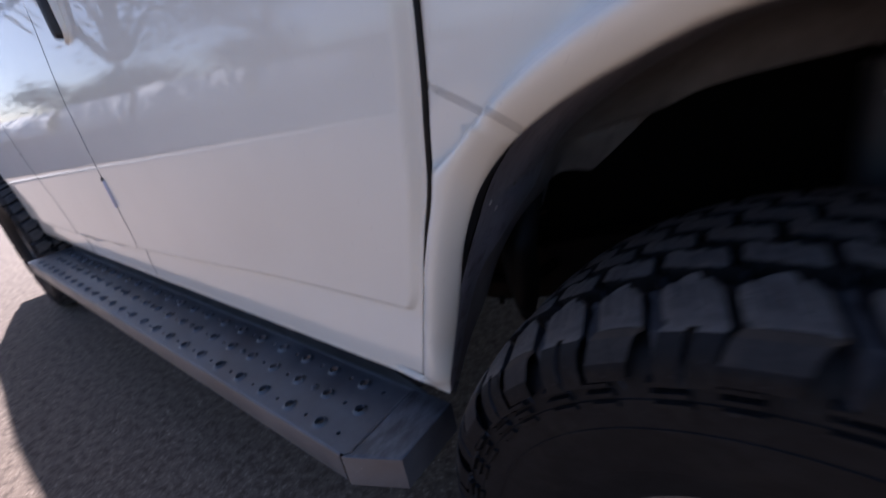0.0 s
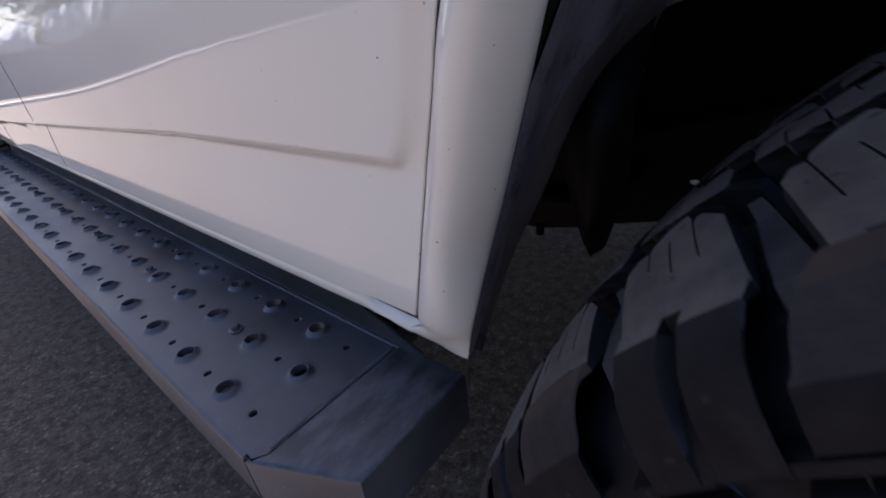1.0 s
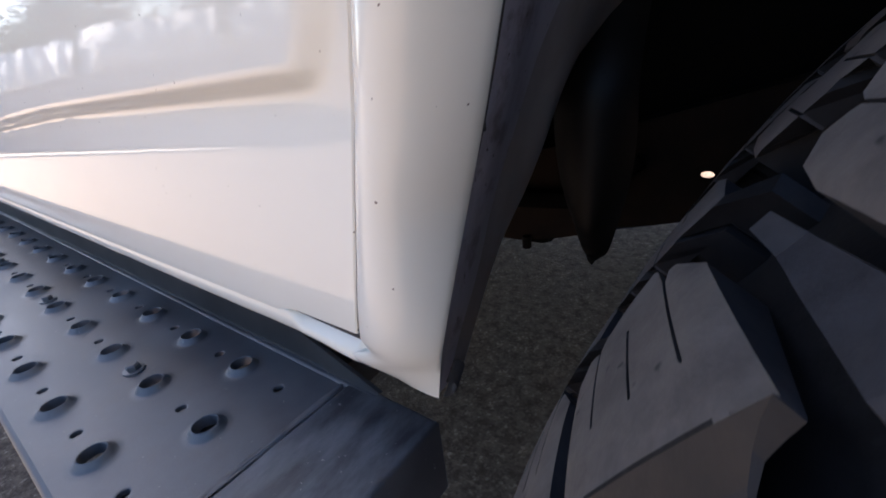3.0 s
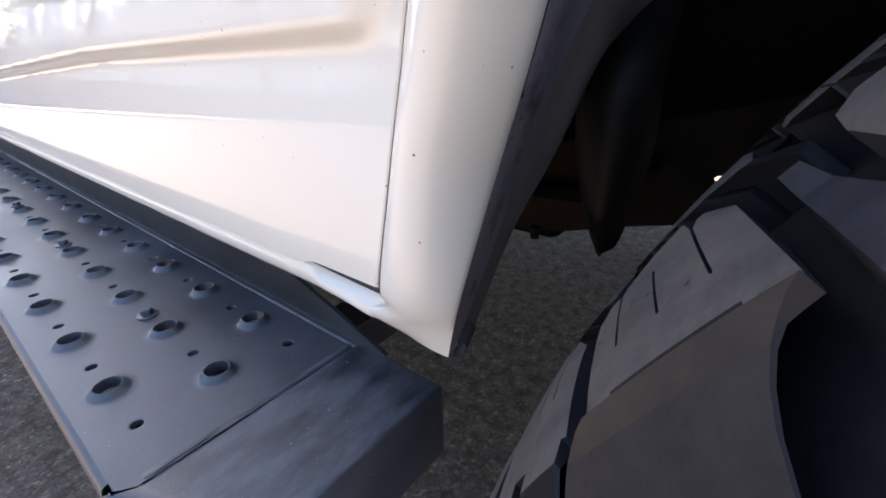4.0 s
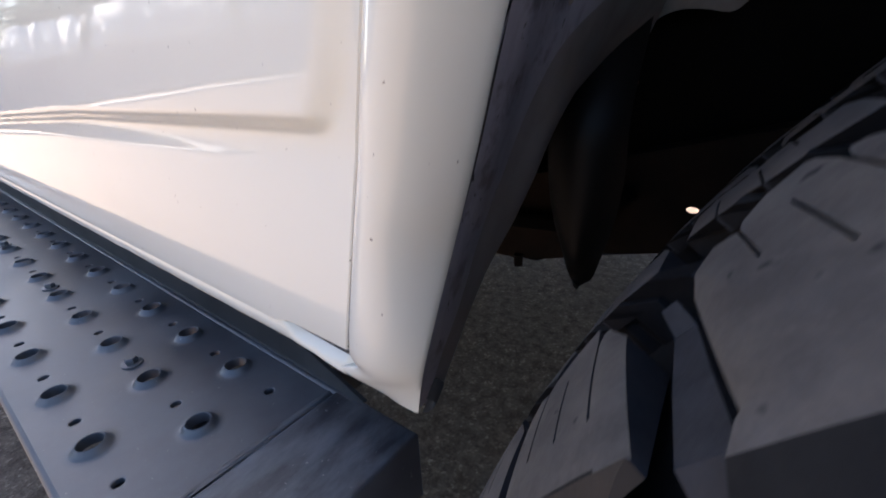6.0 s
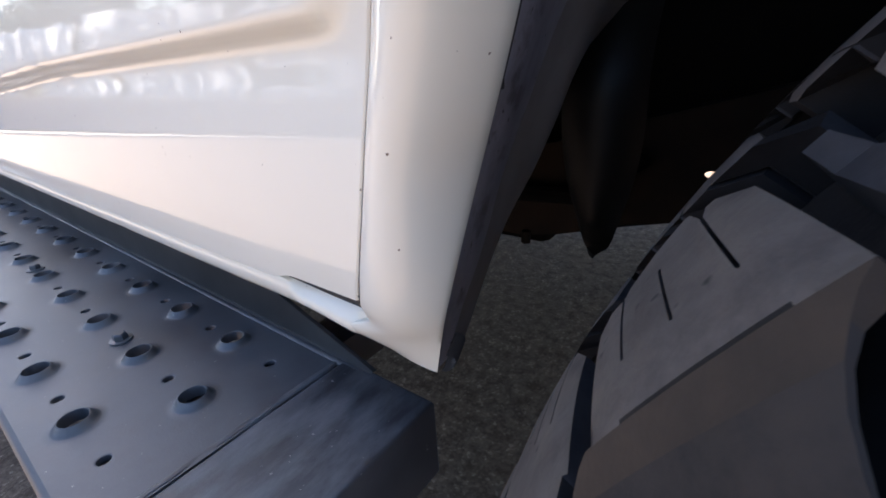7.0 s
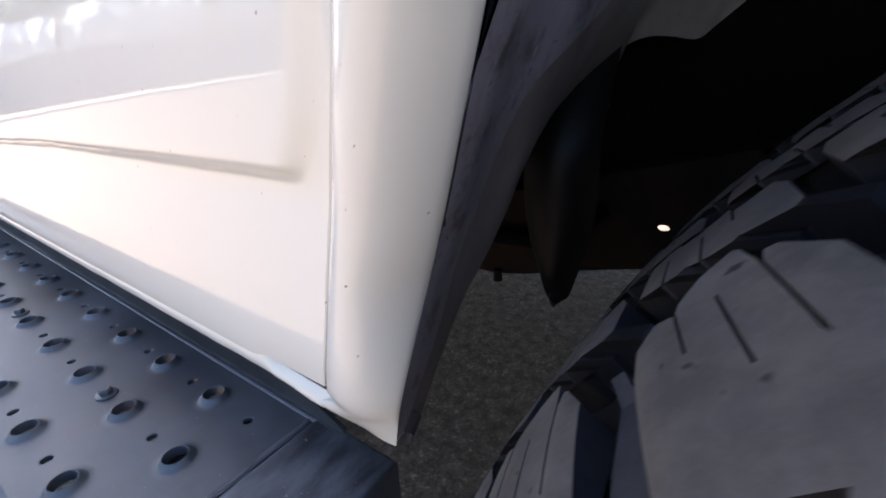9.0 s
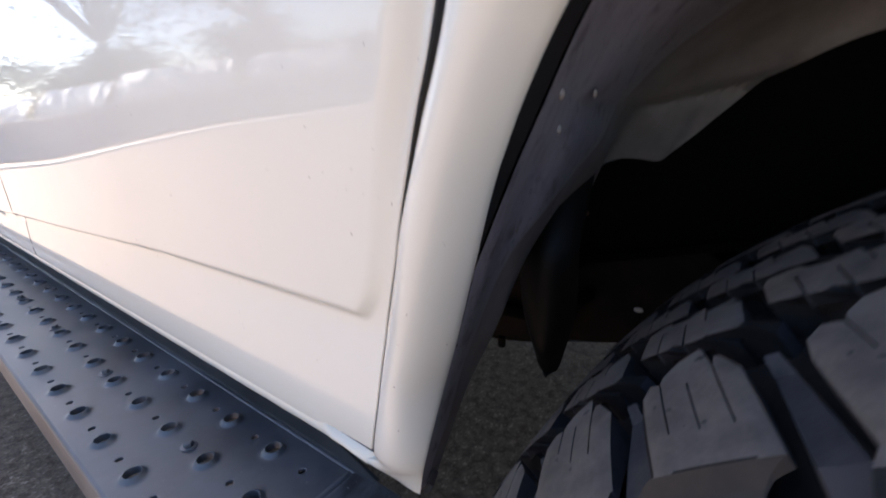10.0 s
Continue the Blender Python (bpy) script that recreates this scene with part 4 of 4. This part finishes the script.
    for k in range(PAIRS):
        for mesh, shift in ((wide if k % 2 else narrow, 0.0), (brief if k % 2 else long, 0.5)):
            ob = new("tread_block", mesh)
            ob.parent = wheel
            ob.matrix_basis = Matrix.Rotation(-(k + shift) * PITCH, 4, "Y")
    # inner rows, joined
    step_in = [(0, -0.0060), (0.05, -0.0005), (0.28, -0.0040), (0.32, 0.0030), (0.50, -0.0010), (0.66, 0.0010), (0.70, 0.0060), (0.95, 0.0060), (1, 0.0010)]
    step_out = [(0, 0.0020), (0.07, -0.0065), (0.25, -0.0055), (0.29, 0.0000), (0.33, -0.0030), (0.55, 0.0000), (0.62, 0.0045), (0.66, 0.0015), (0.93, 0.0050), (1, 0.0100)]
    rows = [(-0.0380, -0.0690, 0.065), (0.0040, -0.0250, 0.52), (0.0440, 0.0140, 0.05), (0.0760, 0.0540, 0.55), (0.1250, 0.0860, 0.1)]
    verts, faces, tops = [], [], []
    for n, (ya, yb, ph) in enumerate(rows):
        inn = [(u, ya + d) for u, d in step_in]
        edge = [(u, yb + d) for u, d in step_out]
        me = block_mesh("tmp", -h * 0.43, h * 0.41, inn, edge, [(0.30, 0.0, 0.45), (0.50, 0.30, 1.0), (0.76, 0.35, 1.0)], lambda u, edge=edge: [(crown(np.interp(u, [p[0] for p in edge], [p[1] for p in edge])) - 0.006, float(np.interp(u, [p[0] for p in edge], [p[1] for p in edge])))], RUBBER, None, 0.4)
        co = np.array([v.co for v in me.vertices])
        polys = [list(p.vertices) for p in me.polygons]
        kinds = [p.material_index for p in me.polygons]
        for k in range(2 * PAIRS):
            a = (k + ph) * h
            c, s = math.cos(a), math.sin(a)
            base = len(verts)
            verts += [(x * c - z * s, y, x * s + z * c) for x, y, z in co]
            faces += [[i + base for i in p] for p in polys]
            tops += kinds
        bpy.data.meshes.remove(me)
    for k in range(2 * PAIRS):
        mid = (k + (0.405 if k % 2 == 0 else 0.46)) * h
        ring = []
        for y, r, half in ((-0.092, 0.3795, 0.006), (-0.098, 0.3745, 0.008), (-0.118, 0.3722, 0.011), (-0.136, 0.3690, 0.014), (-0.142, 0.3600, 0.017), (-0.149, 0.3520, 0.022), (-0.1535, 0.3400, 0.026)):
            a = mid + SHEAR * (y - EDGE_Y)
            ring.append([polar(r - 0.010, a - half * 1.5, y), polar(r, a - half, y), polar(r, a + half, y), polar(r - 0.010, a + half * 1.5, y)])
        for ra, rb in zip(ring, ring[1:]):
            for i in range(3):
                base = len(verts)
                verts += [ra[i], ra[i + 1], rb[i + 1], rb[i]]
                faces.append([base, base + 1, base + 2, base + 3])
                tops.append(1)
    me = bpy.data.meshes.new("tread_centre")
    me.from_pydata(verts, [], faces)
    shade(me, 24)
    me.materials.append(RUBBER)
    me.materials.append(SKYLIT_GROOVE)
    me.materials.append(TREAD)
    me.polygons.foreach_set("material_index", tops)
    ob = new("tread_centre", me)
    ob.parent = wheel
    tagged(ob, "inner rows of siped tread blocks", kind="stuff")
    # wheel nuts and hub
    for k in range(6):
        bm = bmesh.new()
        a = 2 * math.pi * k / 6
        tube(bm, [(0.07 * math.cos(a), -0.076, 0.07 * math.sin(a)), (0.07 * math.cos(a), -0.096, 0.07 * math.sin(a))], 0.011, 6)
        part("wheel_nut", bm, STEEL, wheel, "steel wheel nut")
    bm = bmesh.new()
    tube(bm, [(0, -0.05, 0), (0, -0.11, 0), (0, -0.125, 0)], [0.045, 0.042, 0.030], 24)
    part("hub", bm, PLASTIC, wheel, "black hub cap")
    return wheel


WHEEL_Y, STEER, SPIN = 0.0900, -4.0, 131.95
wheel = build_wheel()
wheel.matrix_basis = pose(AXLE_X, WHEEL_Y, AXLE_Z, 0, 0, STEER) @ Matrix.Rotation(-radians(SPIN), 4, "Y")
copy_thing(wheel, pose(REAR_X, 0.135, AXLE_Z) @ Matrix.Rotation(radians(37), 4, "Y"))
copy_thing(wheel, pose(REAR_X, FAR_Y - 0.10, AXLE_Z, 0, 0, 180))
copy_thing(wheel, pose(AXLE_X, FAR_Y - 0.10, AXLE_Z, 0, 0, 180 + STEER))

# ---- running board ----
TOP = 0.418
P = 0.0870
# each row of holes: its strip of plate, its middle, the first raised hole and the first small one
ROWS_Y = ((-0.0770, -0.026, -0.0525, -0.0425, 0.0055), (-0.026, 0.026, 0.0, 0.0005, -0.0380), (0.026, 0.078, 0.0500, -0.0400, 0.0095))
END_X, SEAM_X = -2.09, 0.0530


def holed(bm, x0, x1, y0, y1, cx, cy, rings, n=20):
    """A rectangle of plate with a round opening; rings: (radius, height) from the plate inwards."""
    angles = [2 * math.pi * k / n for k in range(n)] + [math.atan2(y - cy, x - cx) % (2 * math.pi) for x in (x0, x1) for y in (y0, y1)]
    angles = sorted(set(angles))
    edge = []
    for a in angles:
        c, s = math.cos(a), math.sin(a)
        t = min(((x1 - cx) if c > 0 else (x0 - cx)) / c if abs(c) > 1e-9 else 9, ((y1 - cy) if s > 0 else (y0 - cy)) / s if abs(s) > 1e-9 else 9)
        edge.append((cx + t * c, cy + t * s, TOP))
    grid(bm, [edge] + [[(cx + r * math.cos(a), cy + r * math.sin(a), TOP + z) for a in angles] for r, z in rings], True)


DIMPLE = [(0.0176, 0.0), (0.0136, 0.0), (0.0128, 0.0003), (0.0112, 0.0016), (0.0099, 0.0037), (0.0091, 0.0047), (0.0086, 0.0049), (0.0081, 0.0045), (0.0079, 0.0010), (0.0079, -0.0035)]
SMALL = [(0.0052, 0.0), (0.0044, 0.0), (0.0038, -0.0004), (0.0036, -0.004)]
bm = bmesh.new()
spots = []
for n, (y0, y1, cy, start, small) in enumerate(ROWS_Y):
    x_hi, k = SEAM_X, 0
    items = []
    cx = start
    while cx - 0.02 > END_X + 0.015:
        items.append((cx, False))
        cx -= P
    k = 0
    while small > END_X + 0.02:
        items.append((small, True))
        if n == 1 and k % 3 == 1:
            spots.append((small, cy))
        small -= P
        k += 1
    items.sort(reverse=True)
    for i, (cx, is_small) in enumerate(items):
        r = 0.0055 if is_small else 0.0188
        if i + 1 < len(items):
            nr = 0.0055 if items[i + 1][1] else 0.0188
            lo = (cx - r + items[i + 1][0] + nr) / 2
        else:
            lo = END_X
        holed(bm, lo, x_hi, y0, y1, cx, cy, SMALL if is_small else DIMPLE, 12 if is_small else 20)
        x_hi = lo
bmesh.ops.remove_doubles(bm, verts=bm.verts, dist=1e-6)
# outer bend and skirt, inner upstand
rows = []
for x in [0.0390] + [SEAM_X - 0.05 - 0.1 * k for k in range(20)] + [END_X]:
    rows.append([(x, -0.0770, TOP), (x, -0.0792, TOP - 0.0006), (x, -0.0808, TOP - 0.0022), (x, -0.0813, TOP - 0.005), (x, -0.0813, TOP - 0.052), (x, -0.0808, TOP - 0.056), (x, -0.073, TOP - 0.0575)])
grid(bm, rows)
rows = []
for k in range(26):
    x = 0.083 - (0.083 - END_X) * k / 25 if k > 8 else 0.083 - 0.0185 * k
    top = min(0.078, 0.0008 + max(0.083 - x, 0) * 0.31)
    rows.append([(x, 0.0765, TOP), (x, 0.0778, TOP + 0.0010), (x, 0.0792, TOP + 0.0014), (x, 0.0806, TOP + 0.0012), (x, 0.0822, TOP + min(0.0030, 0.0012 + top)), (x, 0.0835 + 0.02 * top, TOP + top), (x, 0.0865 + 0.02 * top, TOP + top)])
flange_rows = [row[3:] for row in sorted(rows, key=lambda r: -r[0][0])]
grid(bm, [row[:4] for row in sorted(rows, key=lambda r: -r[0][0])])
board = part("running_board", bm, COAT, suv, "black powder-coated running board with raised grip holes", 40)
# Same coat as the board, made darker and duller to stand for less skylight.
bm = bmesh.new()
grid(bm, flange_rows)
part("flange", bm, plain("shaded_flange_coat", (0.020, 0.020, 0.022), (0.042, 0.041, 0.042), 0.62, 11.0, spec=0.3), board, "upright flange along the sill, coat darkened for its dim reflection")

# End cap with a clipped corner; its top rises from the weld in a soft worn ridge.
def end_cap():
    bm = bmesh.new()
    ring = [(SEAM_X + 0.0012, -0.0640), (0.0440, -0.0815), (0.0475, -0.0818), (0.1335, -0.0410), (0.1340, 0.0845), (SEAM_X + 0.0012, 0.0845)]
    top = [bm.verts.new((x, y, TOP + 0.0012)) for x, y in ring]
    low = [bm.verts.new((x, y, TOP - 0.060)) for x, y in ring]
    bm.faces.new(top)
    for k in range(len(top)):
        j = (k + 1) % len(top)
        bm.faces.new((top[k], top[j], low[j], low[k]))
    bmesh.ops.recalc_face_normals(bm, faces=bm.faces)
    edges = [e for e in bm.edges if e.verts[0] in top and e.verts[1] in top]
    bmesh.ops.bevel(bm, geom=edges, offset=0.0034, segments=4, affect="EDGES", profile=0.5)
    cap = part("end_cap", bm, SCUFFED, board, "scuffed black steel end cap with a clipped corner", 40)
    cap.data.materials.append(COAT)
    for p in cap.data.polygons:
        p.material_index = 1 if p.normal.z < 0.6 else 0
    return cap


end_cap()
bm = bmesh.new()
box(bm, (END_X - 0.07, -0.083, TOP - 0.058), (END_X - 0.0005, 0.086, TOP + 0.0004), 0.003)
part("end_cap", bm, COAT, board, "black steel end cap")
bm = bmesh.new()
box(bm, (END_X, FAR_Y - 0.09, TOP - 0.058), (0.131, FAR_Y + 0.075, TOP), 0.004)
part("running_board", bm, COAT, suv, "black running board along the other side")
# filler under the clipped corner and weld bead across the joint
bm = bmesh.new()
rows = []
for k in range(41):
    y = -0.0640 + 0.1430 * k / 40
    w = 0.0002 * math.sin(k * 0.9) + 0.0003 * math.sin(k * 0.37)
    rows.append([(SEAM_X + d + 2 * w, y, TOP + z + (w if 0 < j < 5 else 0)) for j, (d, z) in enumerate(((-0.0060, -0.0004), (-0.0050, 0.0003), (-0.0034, 0.0006), (-0.0018, 0.0004), (-0.0008, -0.0012), (0.0012, -0.0016)))])
grid(bm, rows)
part("weld_bead", bm, SCUFFED, board, "ground weld bead")
for x, y in spots:
    bm = bmesh.new()
    tube(bm, [(x, y, TOP - 0.002), (x, y, TOP + 0.0012), (x, y, TOP + 0.0016)], [0.0085, 0.0085, 0.0075], 16)
    tube(bm, [(x, y, TOP + 0.001), (x, y, TOP + 0.0055), (x, y, TOP + 0.0068)], [0.0055, 0.0055, 0.0042], 6)
    part("bolt", bm, COAT, board, "black hex bolt with washer")
for x in (0.0, -0.62, -1.25, -1.83):
    bm = bmesh.new()
    box(bm, (x - 0.022, -0.07, TOP - 0.045), (x + 0.022, 0.30, TOP - 0.012), 0.002)
    part("bracket", bm, COAT, board, "black steel bracket under the board")
